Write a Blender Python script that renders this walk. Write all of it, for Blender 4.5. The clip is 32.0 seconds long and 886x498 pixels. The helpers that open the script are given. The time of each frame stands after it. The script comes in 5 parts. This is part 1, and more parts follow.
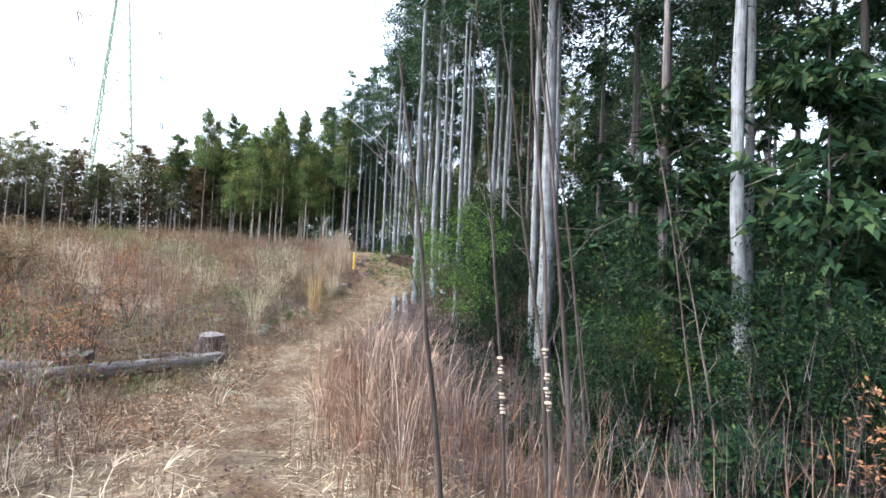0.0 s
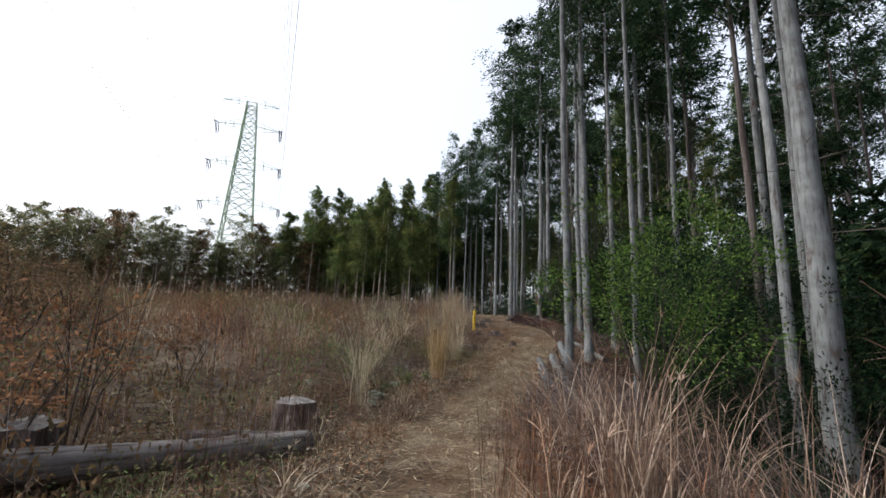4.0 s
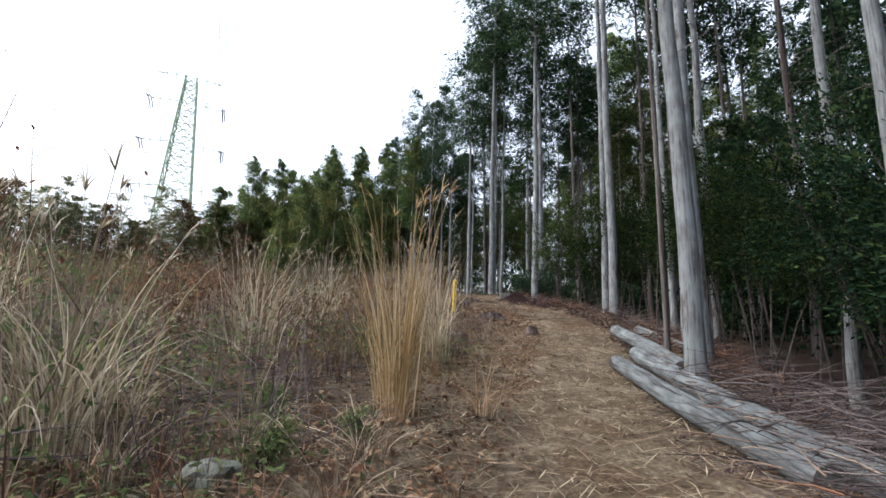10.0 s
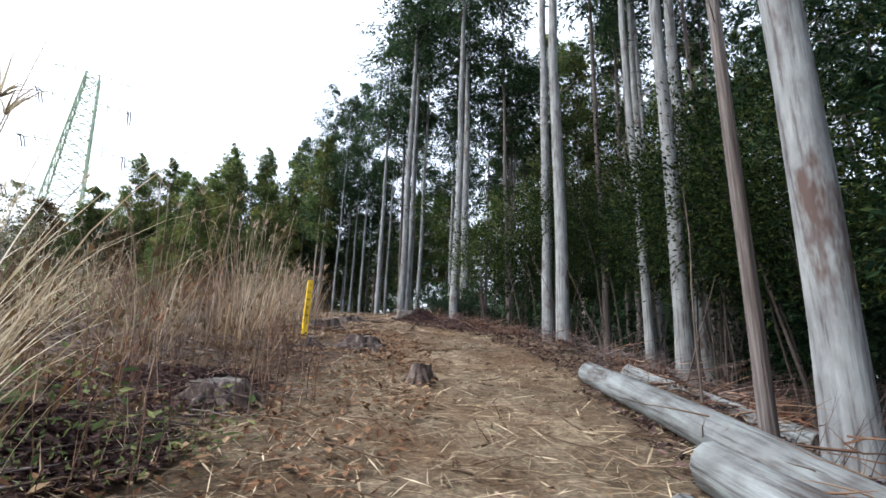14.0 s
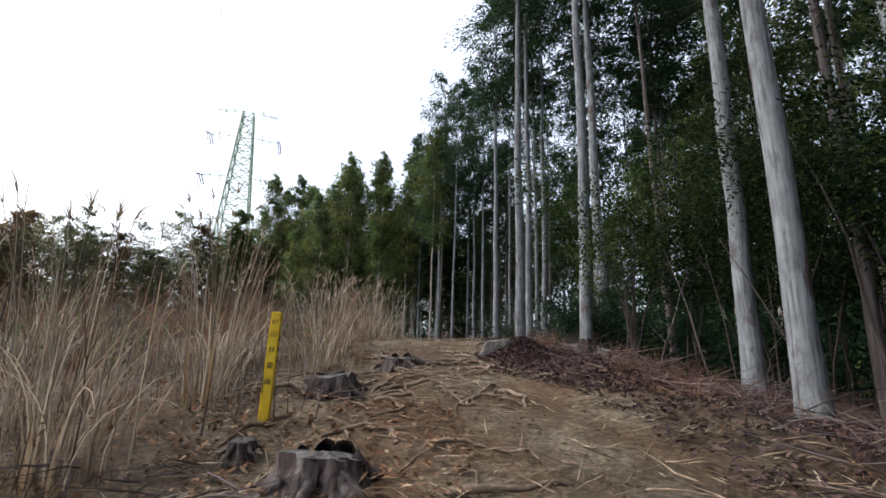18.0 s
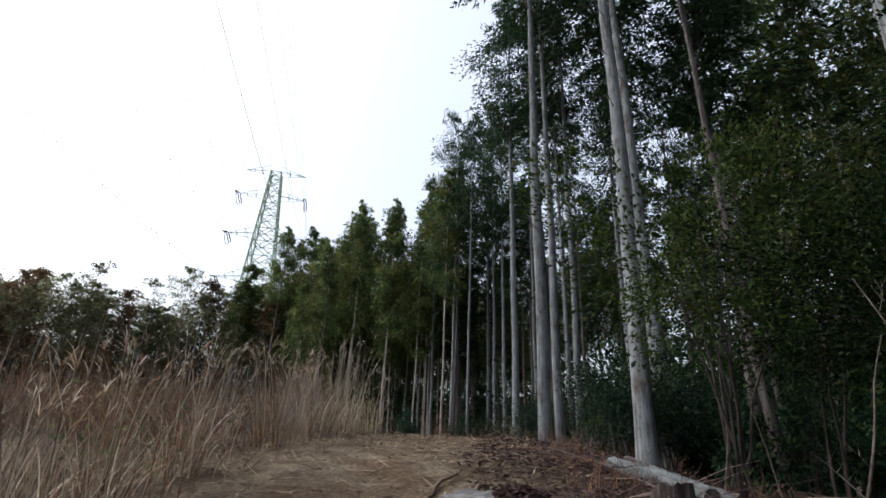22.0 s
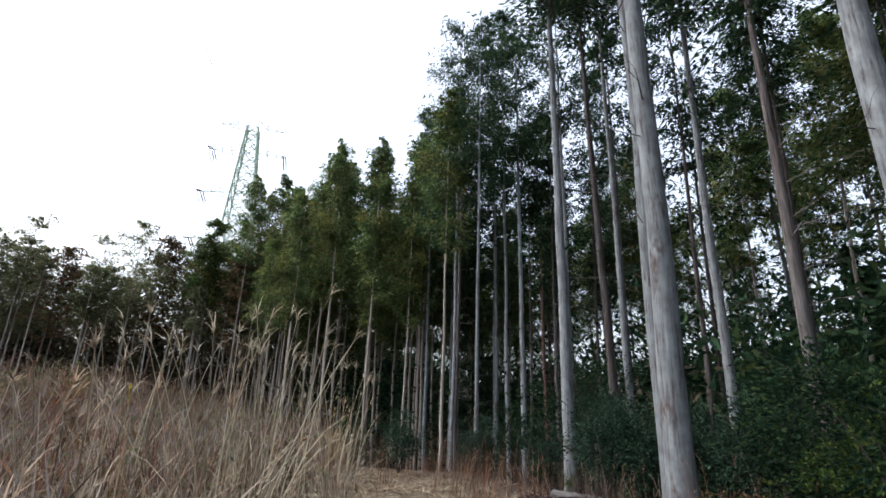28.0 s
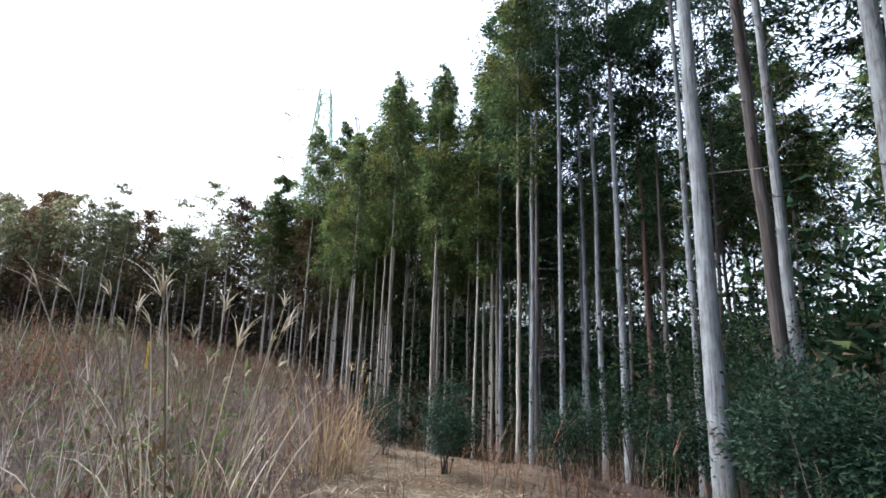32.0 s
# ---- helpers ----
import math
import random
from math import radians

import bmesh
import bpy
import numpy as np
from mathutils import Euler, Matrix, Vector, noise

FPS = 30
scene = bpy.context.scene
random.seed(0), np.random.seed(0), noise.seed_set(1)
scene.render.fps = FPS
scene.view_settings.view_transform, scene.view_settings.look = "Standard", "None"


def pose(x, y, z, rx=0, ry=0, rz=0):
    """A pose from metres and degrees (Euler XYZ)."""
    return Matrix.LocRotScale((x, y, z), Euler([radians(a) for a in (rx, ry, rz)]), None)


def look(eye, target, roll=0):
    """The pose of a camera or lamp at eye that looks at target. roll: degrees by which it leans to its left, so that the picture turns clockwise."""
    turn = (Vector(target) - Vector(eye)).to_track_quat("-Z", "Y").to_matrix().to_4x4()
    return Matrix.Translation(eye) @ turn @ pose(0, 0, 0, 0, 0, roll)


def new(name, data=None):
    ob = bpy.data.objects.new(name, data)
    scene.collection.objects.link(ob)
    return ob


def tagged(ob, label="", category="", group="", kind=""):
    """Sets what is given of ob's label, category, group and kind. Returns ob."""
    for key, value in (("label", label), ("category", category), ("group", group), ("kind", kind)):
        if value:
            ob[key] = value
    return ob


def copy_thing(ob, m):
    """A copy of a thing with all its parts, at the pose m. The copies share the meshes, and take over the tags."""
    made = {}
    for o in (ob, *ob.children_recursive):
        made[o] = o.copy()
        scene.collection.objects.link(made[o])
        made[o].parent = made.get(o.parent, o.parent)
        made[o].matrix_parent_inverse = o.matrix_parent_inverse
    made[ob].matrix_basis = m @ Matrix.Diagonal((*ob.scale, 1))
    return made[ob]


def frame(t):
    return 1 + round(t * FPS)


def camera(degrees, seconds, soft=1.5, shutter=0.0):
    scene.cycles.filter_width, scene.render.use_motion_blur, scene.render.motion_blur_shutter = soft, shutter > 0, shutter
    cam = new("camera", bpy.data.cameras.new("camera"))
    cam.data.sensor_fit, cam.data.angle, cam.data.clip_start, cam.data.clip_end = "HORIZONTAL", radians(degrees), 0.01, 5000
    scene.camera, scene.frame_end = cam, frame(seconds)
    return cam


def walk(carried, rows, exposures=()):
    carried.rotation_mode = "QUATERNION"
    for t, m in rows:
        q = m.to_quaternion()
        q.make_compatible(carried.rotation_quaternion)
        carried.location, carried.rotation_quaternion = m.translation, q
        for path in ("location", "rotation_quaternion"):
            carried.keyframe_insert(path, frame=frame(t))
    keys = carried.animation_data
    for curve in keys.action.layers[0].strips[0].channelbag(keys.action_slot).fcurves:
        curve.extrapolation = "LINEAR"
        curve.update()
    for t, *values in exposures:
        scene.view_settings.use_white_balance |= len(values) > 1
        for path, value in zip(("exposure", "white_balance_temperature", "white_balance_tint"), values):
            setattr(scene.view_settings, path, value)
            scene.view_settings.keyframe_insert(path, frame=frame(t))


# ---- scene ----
cam = camera(85.2, 32.0, 1.6)
METRES, EYE, TILT, LEAN, TURN = 42.0, 1.3, 0.0, 0.0, 0.0
ROWS = [
    (0.0, 0.0, 0.0, 0.0, -0.09, 2.2, -2.42),
    (0.5, -0.0027, 0.0152, -0.0043, 2.92, 3.69, -2.17),
    (1.0, -0.0087, 0.0312, -0.0073, 4.73, 4.17, -2.22),
    (1.5, -0.0157, 0.0447, -0.0078, 7.24, 6.4, -2.12),
    (2.0, -0.0216, 0.0607, -0.0098, 9.6, 9.66, -2.0),
    (2.5, -0.027, 0.0738, -0.0123, 11.49, 16.17, -1.93),
    (3.0, -0.0316, 0.092, -0.02, 11.25, 14.4, -1.88),
    (3.5, -0.0413, 0.1067, -0.0207, 11.07, 12.44, -2.1),
    (4.0, -0.0503, 0.1256, -0.0245, 11.26, 11.11, -2.07),
    (4.5, -0.0591, 0.1445, -0.0241, 12.69, 11.47, -2.05),
    (6.5, -0.0733, 0.2143, -0.0306, 10.02, 8.61, -1.86),
    (7.0, -0.0787, 0.2327, -0.0307, 8.92, 7.68, -1.9),
    (7.5, -0.0837, 0.2526, -0.0309, 9.29, 7.63, -1.8),
    (8.0, -0.0869, 0.2694, -0.0316, 9.94, 8.02, -1.64),
    (8.5, -0.0912, 0.2889, -0.0316, 9.74, 7.51, -1.7),
    (9.0, -0.0936, 0.3062, -0.0315, 8.37, 7.99, -1.76),
    (9.5, -0.0958, 0.3271, -0.0318, 6.31, 8.65, -1.73),
    (10.0, -0.0969, 0.3453, -0.0308, 6.16, 11.16, -1.77),
    (10.5, -0.0957, 0.3651, -0.0309, 5.74, 12.52, -1.64),
    (11.0, -0.0917, 0.3823, -0.0309, 3.62, 14.32, -1.68),
    (11.5, -0.0869, 0.4034, -0.0307, -1.6, 14.37, -1.82),
    (12.0, -0.0864, 0.4212, -0.0272, -4.5, 14.71, -1.86),
    (12.5, -0.0828, 0.4379, -0.0276, -6.15, 15.44, -1.92),
    (13.0, -0.079, 0.4549, -0.0261, -6.18, 15.2, -1.92),
    (13.5, -0.0771, 0.4716, -0.0246, -5.87, 15.16, -1.99),
    (14.0, -0.0768, 0.488, -0.0228, -2.29, 14.88, -1.92),
    (14.5, -0.0733, 0.5034, -0.0201, -0.01, 14.41, -1.92),
    (16.5, -0.0639, 0.5587, -0.0051, 2.26, 13.02, -1.8),
    (17.0, -0.0625, 0.5731, -0.0035, 6.01, 13.53, -1.76),
    (17.5, -0.0623, 0.5854, -0.0013, 11.18, 13.99, -1.61),
    (18.0, -0.0621, 0.5974, 0.0037, 14.53, 14.19, -1.64),
    (18.5, -0.0601, 0.6096, 0.0053, 15.98, 14.76, -1.51),
    (19.0, -0.0599, 0.6211, 0.0068, 17.54, 14.83, -1.58),
    (19.5, -0.0572, 0.6326, 0.0106, 17.35, 13.74, -1.61),
    (20.0, -0.0559, 0.6442, 0.0127, 17.02, 13.81, -1.56),
    (20.5, -0.0574, 0.6568, 0.016, 17.92, 13.76, -1.79),
    (21.0, -0.0582, 0.6713, 0.0176, 17.95, 14.39, -1.76),
    (21.5, -0.0618, 0.6847, 0.0218, 19.12, 18.74, -1.8),
    (22.0, -0.0656, 0.6969, 0.0252, 18.02, 20.66, -1.87),
    (22.5, -0.0697, 0.7106, 0.027, 17.71, 22.26, -1.94),
    (23.0, -0.0747, 0.7224, 0.0294, 17.8, 23.4, -1.98),
    (23.5, -0.0826, 0.7348, 0.0338, 15.9, 24.09, -2.09),
    (24.0, -0.0889, 0.7434, 0.0346, 15.52, 23.98, -2.1),
    (24.5, -0.0973, 0.7525, 0.0357, 15.42, 23.9, -2.17),
    (25.0, -0.1029, 0.7634, 0.0358, 15.37, 23.88, -2.1),
    (25.5, -0.1097, 0.7724, 0.0394, 15.41, 21.27, -2.15),
    (27.5, -0.1302, 0.8255, 0.0511, 16.77, 18.62, -1.71),
    (28.0, -0.131, 0.8414, 0.0518, 16.37, 16.59, -1.51),
    (28.5, -0.131, 0.857, 0.0514, 14.84, 12.81, -1.67),
    (29.0, -0.1266, 0.8717, 0.0516, 13.26, 11.71, -1.41),
    (29.5, -0.1285, 0.8825, 0.0514, 12.15, 9.36, -1.92),
    (30.0, -0.136, 0.8925, 0.0531, 12.07, 8.29, -2.55),
    (30.5, -0.1404, 0.9037, 0.0522, 15.1, 9.12, -2.2),
    (31.0, -0.1432, 0.9159, 0.0525, 20.01, 9.01, -1.79),
    (31.5, -0.1483, 0.9297, 0.0529, 22.68, 10.26, -1.85),
    (32.0, -0.1535, 0.9423, 0.0535, 26.12, 11.57, -1.62),
]
walk(cam, [(t, pose(0, 0, EYE, TILT, LEAN, TURN) @ pose(METRES * x, METRES * y, METRES * z, 90 + pitch, roll, yaw)) for t, x, y, z, yaw, pitch, roll in ROWS],
     [(t, 2.35 + e, 6000 - 300 * min(1, max(0, (t - 27) / 3)) + 300 * (2.5 < t < 9) - 250 * (t < 2.4), 10) for t, e in ((0, 1.0), (1, .72), (2, .32), (2.6, -.6), (3.4, -.6), (4.5, -.2), (6.5, .12), (9, 0.0), (11, .12), (13, .33), (16.5, .3), (18, -.24), (20.5, -.41), (22, -.64), (25.5, -.72), (28, -.15), (30, .62), (32, .5))])

# ---- world and sun ----
SUN_UP, SUN_AZ = 45.0, -98.0
world = bpy.data.worlds.new("overcast_sky")
scene.world = world
world.use_nodes = True
wn = world.node_tree.nodes
sky = wn.new("ShaderNodeTexSky")
sky.sky_type, sky.sun_disc = "NISHITA", False
sky.sun_elevation, sky.sun_rotation = radians(SUN_UP), radians(SUN_AZ)
sky.dust_density, sky.air_density, sky.ozone_density = 9.0, 1.0, 1.0
wn["Background"].inputs["Strength"].default_value = 0.10
cloud = wn.new("ShaderNodeMix")  # an even layer of high cloud under the sky
cloud.data_type = "RGBA"
cloud.inputs["Factor"].default_value = 0.6
cloud.inputs["B"].default_value = (3.3, 3.4, 3.5, 1)
world.node_tree.links.new(sky.outputs[0], cloud.inputs["A"])
world.node_tree.links.new(cloud.outputs["Result"], wn["Background"].inputs["Color"])
sun = new("sun", bpy.data.lights.new("sun", "SUN"))
sun.data.energy, sun.data.angle, sun.data.color = 0.5, radians(80), (1, .98, .95)
_away = Vector((math.sin(radians(SUN_AZ)) * math.cos(radians(SUN_UP)), math.cos(radians(SUN_AZ)) * math.cos(radians(SUN_UP)), math.sin(radians(SUN_UP))))
sun.matrix_world = look(_away * 100, (0, 0, 0))


# ---- materials ----
def nodes_of(name):
    m = bpy.data.materials.new(name)
    m.use_nodes = True
    n, l = m.node_tree.nodes, m.node_tree.links
    return m, n, l, n["Principled BSDF"]


def ramp(n, stops):
    r = n.new("ShaderNodeValToRGB")
    e = r.color_ramp.elements
    while len(e) < len(stops):
        e.new(.5)
    for k, (p, c) in zip(e, stops):
        k.position, k.color = p, (*c, 1)
    return r


def noise_node(n, l, vec, scale, detail=6, rough=.6):
    t = n.new("ShaderNodeTexNoise")
    t.inputs["Scale"].default_value, t.inputs["Detail"].default_value, t.inputs["Roughness"].default_value = scale, detail, rough
    l.new(vec, t.inputs["Vector"])
    return t


def surface(name, stops, stretch=(1, 1, 1), scale=8, coarse=.8, rough=.85, bump=.5, dark=(.5, .5, .5), per_object=.25, dist=.02):
    """A natural surface: grain at one scale, stains at a coarser one, relief, and some change from object to object."""
    m, n, l, b = nodes_of(name)
    co = n.new("ShaderNodeTexCoord")
    mp = n.new("ShaderNodeMapping")
    mp.inputs["Scale"].default_value = stretch
    l.new(co.outputs["Object"], mp.inputs["Vector"])
    info = n.new("ShaderNodeObjectInfo")
    add = n.new("ShaderNodeVectorMath")
    comb = n.new("ShaderNodeMath")
    comb.operation = "MULTIPLY"
    comb.inputs[1].default_value = 37.0
    l.new(info.outputs["Random"], comb.inputs[0])
    l.new(mp.outputs[0], add.inputs[0])
    l.new(comb.outputs[0], add.inputs[1])
    fine = noise_node(n, l, add.outputs[0], scale)
    big = noise_node(n, l, add.outputs[0], coarse, 3)
    r = ramp(n, stops)
    l.new(fine.outputs["Fac"], r.inputs["Fac"])
    mix = n.new("ShaderNodeMix")
    mix.data_type, mix.blend_type = "RGBA", "MULTIPLY"
    r2 = ramp(n, [(.36, dark), (.62, (1, 1, 1))])
    l.new(big.outputs["Fac"], r2.inputs["Fac"])
    mix.inputs["Factor"].default_value = 1
    l.new(r.outputs["Color"], mix.inputs["A"])
    l.new(r2.outputs["Color"], mix.inputs["B"])
    hsv = n.new("ShaderNodeHueSaturation")
    mr = n.new("ShaderNodeMapRange")
    mr.inputs["To Min"].default_value, mr.inputs["To Max"].default_value = 1 - per_object, 1 + per_object
    l.new(info.outputs["Random"], mr.inputs["Value"])
    l.new(mr.outputs[0], hsv.inputs["Value"])
    l.new(mix.outputs["Result"], hsv.inputs["Color"])
    l.new(hsv.outputs["Color"], b.inputs["Base Color"])
    b.inputs["Roughness"].default_value = rough
    b.inputs["Specular IOR Level"].default_value = .25
    bp = n.new("ShaderNodeBump")
    bp.inputs["Strength"].default_value, bp.inputs["Distance"].default_value = bump, dist
    l.new(fine.outputs["Fac"], bp.inputs["Height"])
    l.new(bp.outputs[0], b.inputs["Normal"])
    return m


def leafy(name, stops, thin=.3, rough=.55, per_object=.2, patch=1.2, gloss=.06, drift=()):
    """Leaves, needles and dry blades: a colour for each leaf, patches over the plant, some light let through."""
    m, n, l, b = nodes_of(name)
    geo = n.new("ShaderNodeNewGeometry")
    r = ramp(n, stops)
    l.new(geo.outputs["Random Per Island"], r.inputs["Fac"])
    co = n.new("ShaderNodeTexCoord")
    big = noise_node(n, l, co.outputs["Object"], patch, 3)
    info = n.new("ShaderNodeObjectInfo")
    mr = n.new("ShaderNodeMapRange")
    mr.inputs["From Min"].default_value, mr.inputs["From Max"].default_value = .3, .7
    mr.inputs["To Min"].default_value, mr.inputs["To Max"].default_value = .65, 1.3
    l.new(big.outputs["Fac"], mr.inputs["Value"])
    mo = n.new("ShaderNodeMapRange")
    mo.inputs["To Min"].default_value, mo.inputs["To Max"].default_value = 1 - per_object, 1 + per_object
    l.new(info.outputs["Random"], mo.inputs["Value"])
    mul = n.new("ShaderNodeMath")
    mul.operation = "MULTIPLY"
    l.new(mr.outputs[0], mul.inputs[0])
    l.new(mo.outputs[0], mul.inputs[1])
    colour = r.outputs["Color"]
    for k, tint in enumerate(drift):  # slow changes of hue from patch to patch
        slow = noise_node(n, l, co.outputs["Object"], .31 + .23 * k, 2)
        sel = n.new("ShaderNodeMapRange")
        sel.inputs["From Min"].default_value, sel.inputs["From Max"].default_value = .5, .62
        l.new(slow.outputs["Fac"], sel.inputs["Value"])
        mx = n.new("ShaderNodeMix")
        mx.data_type, mx.blend_type = "RGBA", "MULTIPLY"
        mx.inputs["B"].default_value = (*tint, 1)
        l.new(sel.outputs[0], mx.inputs["Factor"])
        l.new(colour, mx.inputs["A"])
        colour = mx.outputs["Result"]
    hsv = n.new("ShaderNodeHueSaturation")
    l.new(mul.outputs[0], hsv.inputs["Value"])
    l.new(colour, hsv.inputs["Color"])
    l.new(hsv.outputs["Color"], b.inputs["Base Color"])
    b.inputs["Roughness"].default_value = rough
    b.inputs["Specular IOR Level"].default_value = gloss
    tr = n.new("ShaderNodeBsdfTranslucent")
    l.new(hsv.outputs["Color"], tr.inputs["Color"])
    ms = n.new("ShaderNodeMixShader")
    ms.inputs["Fac"].default_value = thin
    l.new(b.outputs[0], ms.inputs[1])
    l.new(tr.outputs[0], ms.inputs[2])
    l.new(ms.outputs[0], n["Material Output"].inputs["Surface"])
    return m


def bark_material(name, pale, mid, dark, peel):
    """Fibrous conifer bark: fine upright fibres, cracks, pale lichen patches and brown places where bark has peeled."""
    m, n, l, b = nodes_of(name)
    co, info = n.new("ShaderNodeTexCoord"), n.new("ShaderNodeObjectInfo")
    shift, off = n.new("ShaderNodeVectorMath"), n.new("ShaderNodeMath")
    off.operation = "MULTIPLY"
    off.inputs[1].default_value = 61.0
    l.new(info.outputs["Random"], off.inputs[0])
    l.new(co.outputs["Object"], shift.inputs[0])
    l.new(off.outputs[0], shift.inputs[1])

    def field(stretch, scale, detail, rough=.6):
        mp = n.new("ShaderNodeMapping")
        mp.inputs["Scale"].default_value = stretch
        l.new(shift.outputs[0], mp.inputs["Vector"])
        return noise_node(n, l, mp.outputs[0], scale, detail, rough)

    fibre = field((26, 26, 1.6), 1.0, 5, .65)
    blotch = field((1, 1, .55), 5.5, 5, .6)
    bare = field((1, 1, .35), 3.2, 4, .7)
    tone = ramp(n, [(.32, mid), (.62, pale)])
    l.new(blotch.outputs["Fac"], tone.inputs["Fac"])
    crack = ramp(n, [(.34, dark), (.47, (.86, .86, .86)), (.68, (1.12, 1.12, 1.12))])
    l.new(fibre.outputs["Fac"], crack.inputs["Fac"])
    mul = n.new("ShaderNodeMix")
    mul.data_type, mul.blend_type = "RGBA", "MULTIPLY"
    mul.inputs["Factor"].default_value = 1
    l.new(tone.outputs[0], mul.inputs["A"])
    l.new(crack.outputs[0], mul.inputs["B"])
    where = n.new("ShaderNodeMapRange")
    where.inputs["From Min"].default_value, where.inputs["From Max"].default_value = .58, .68
    l.new(bare.outputs["Fac"], where.inputs["Value"])
    mix = n.new("ShaderNodeMix")
    mix.data_type = "RGBA"
    l.new(where.outputs[0], mix.inputs["Factor"])
    l.new(mul.outputs["Result"], mix.inputs["A"])
    mix.inputs["B"].default_value = (*peel, 1)
    hsv, vary = n.new("ShaderNodeHueSaturation"), n.new("ShaderNodeMapRange")
    vary.inputs["To Min"].default_value, vary.inputs["To Max"].default_value = .8, 1.15
    l.new(info.outputs["Random"], vary.inputs["Value"])
    l.new(vary.outputs[0], hsv.inputs["Value"])
    l.new(mix.outputs["Result"], hsv.inputs["Color"])
    l.new(hsv.outputs[0], b.inputs["Base Color"])
    b.inputs["Roughness"].default_value = .92
    b.inputs["Specular IOR Level"].default_value = .15
    bp = n.new("ShaderNodeBump")
    bp.inputs["Strength"].default_value, bp.inputs["Distance"].default_value = .9, .02
    l.new(fibre.outputs["Fac"], bp.inputs["Height"])
    l.new(bp.outputs[0], b.inputs["Normal"])
    return m


BARK = bark_material("hinoki_bark", (.21, .232, .242), (.125, .13, .139), (.42, .36, .35), (.075, .056, .052))
# Bark for trees inside the wood, with the shade mixed into its colour.
BARK_DARK = surface("shade_painted_bark", [(.3, (.035, .030, .029)), (.55, (.105, .096, .094)), (.8, (.20, .192, .192))], (9, 9, .6), 2.2, .4, .9, .8, (.6, .54, .52), .3, .03)
# Pale tan bark, lightened further as if lit from the clearing.
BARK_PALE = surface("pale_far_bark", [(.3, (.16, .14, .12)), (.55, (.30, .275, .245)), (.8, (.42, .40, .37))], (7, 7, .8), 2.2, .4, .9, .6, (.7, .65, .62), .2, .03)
BARK_RED = surface("cedar_bark", [(.3, (.06, .035, .028)), (.55, (.17, .115, .095)), (.8, (.30, .26, .24))], (10, 10, .5), 2.2, .4, .9, .8, (.6, .5, .45), .3, .03)
DEAD = surface("dead_branch_wood", [(.3, (.065, .056, .052)), (.7, (.18, .162, .152))], (1, 1, 1), 9, .8, .9, .4)
LOGWOOD = bark_material("weathered_log_bark", (.175, .198, .208), (.085, .09, .095), (.3, .26, .25), (.05, .04, .037))
OLDLOG = bark_material("rotting_log_bark", (.15, .142, .14), (.08, .07, .068), (.3, .25, .24), (.05, .034, .028))
CUTWOOD = surface("cut_end_grain", [(.3, (.08, .078, .075)), (.7, (.24, .245, .245))], (1, 1, 1), 14, 2, .9, .4, (.55, .5, .5), .15)
STUMPWOOD = surface("stump_bark", [(.25, (.03, .024, .022)), (.55, (.095, .078, .072)), (.8, (.22, .205, .20))], (12, 12, 1.5), 1.6, .8, .95, 1.0, (.5, .42, .42), .2, .03)
GREYSTUMP = surface("old_grey_stump", [(.25, (.045, .042, .04)), (.55, (.11, .105, .10)), (.8, (.20, .20, .19))], (10, 10, 1.5), 1.8, .8, .95, .9, (.5, .45, .43), .1, .03)
ROOTWOOD = surface("root_bark", [(.25, (.08, .055, .04)), (.55, (.20, .15, .11)), (.8, (.34, .275, .21))], (1, 1, 1), 12, 1.5, .9, .7, (.55, .5, .45), .2, .02)
ROCK = surface("pale_rock", [(.25, (.09, .105, .08)), (.55, (.22, .235, .20)), (.8, (.40, .41, .37))], (1, 1, 1), 7, 1.6, .9, .9, (.5, .55, .48), .15, .03)
STEEL = surface("galvanised_steel", [(.3, (.26, .35, .23)), (.7, (.37, .46, .33))], (1, 1, 1), 2, .3, .5, .1, (.8, .8, .8), .05)
DARKMETAL = surface("insulator_porcelain", [(.3, (.04, .045, .05)), (.7, (.09, .09, .1))], (1, 1, 1), 4, .5, .4, .1)
YELLOW = surface("yellow_post_plastic", [(.3, (.62, .42, .015)), (.7, (.74, .53, .03))], (1, 1, 1), 5, 6, .5, .1, (.86, .82, .75), .0, .004)
INK = surface("black_stamped_ink", [(.3, (.012, .012, .012)), (.7, (.03, .03, .03))], (1, 1, 1), 60, 6, .6, .1)

HINOKI = leafy("hinoki_foliage", [(0, (.012, .030, .018)), (.5, (.024, .052, .026)), (.85, (.042, .075, .030)), (1, (.075, .095, .035))], .25)
SUGI = leafy("cedar_foliage", [(0, (.034, .060, .024)), (.5, (.074, .112, .040)), (.85, (.125, .150, .052)), (1, (.19, .17, .06))], .45, per_object=.35, drift=((1.15, .92, .7), (.85, 1.0, .9)))
# Olive leaves, colour lightened so that far crowns look lit.
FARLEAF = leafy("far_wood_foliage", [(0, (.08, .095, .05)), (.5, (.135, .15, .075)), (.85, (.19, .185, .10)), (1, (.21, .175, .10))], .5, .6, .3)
# Brown leaf tone that passes for the shade behind the far trunks.
FARSHADE = leafy("far_shade_backing", [(0, (.04, .036, .024)), (.5, (.075, .066, .042)), (1, (.13, .105, .07))], .4, .7, .2)
RUSSET = leafy("russet_foliage", [(0, (.06, .045, .025)), (.5, (.12, .085, .045)), (1, (.19, .12, .06))], .3, .65, .3)
# These two greens are pushed near black, for the wood's deep shade.
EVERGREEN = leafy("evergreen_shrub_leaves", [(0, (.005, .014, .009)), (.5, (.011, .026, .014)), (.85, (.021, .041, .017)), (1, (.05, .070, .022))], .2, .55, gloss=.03)
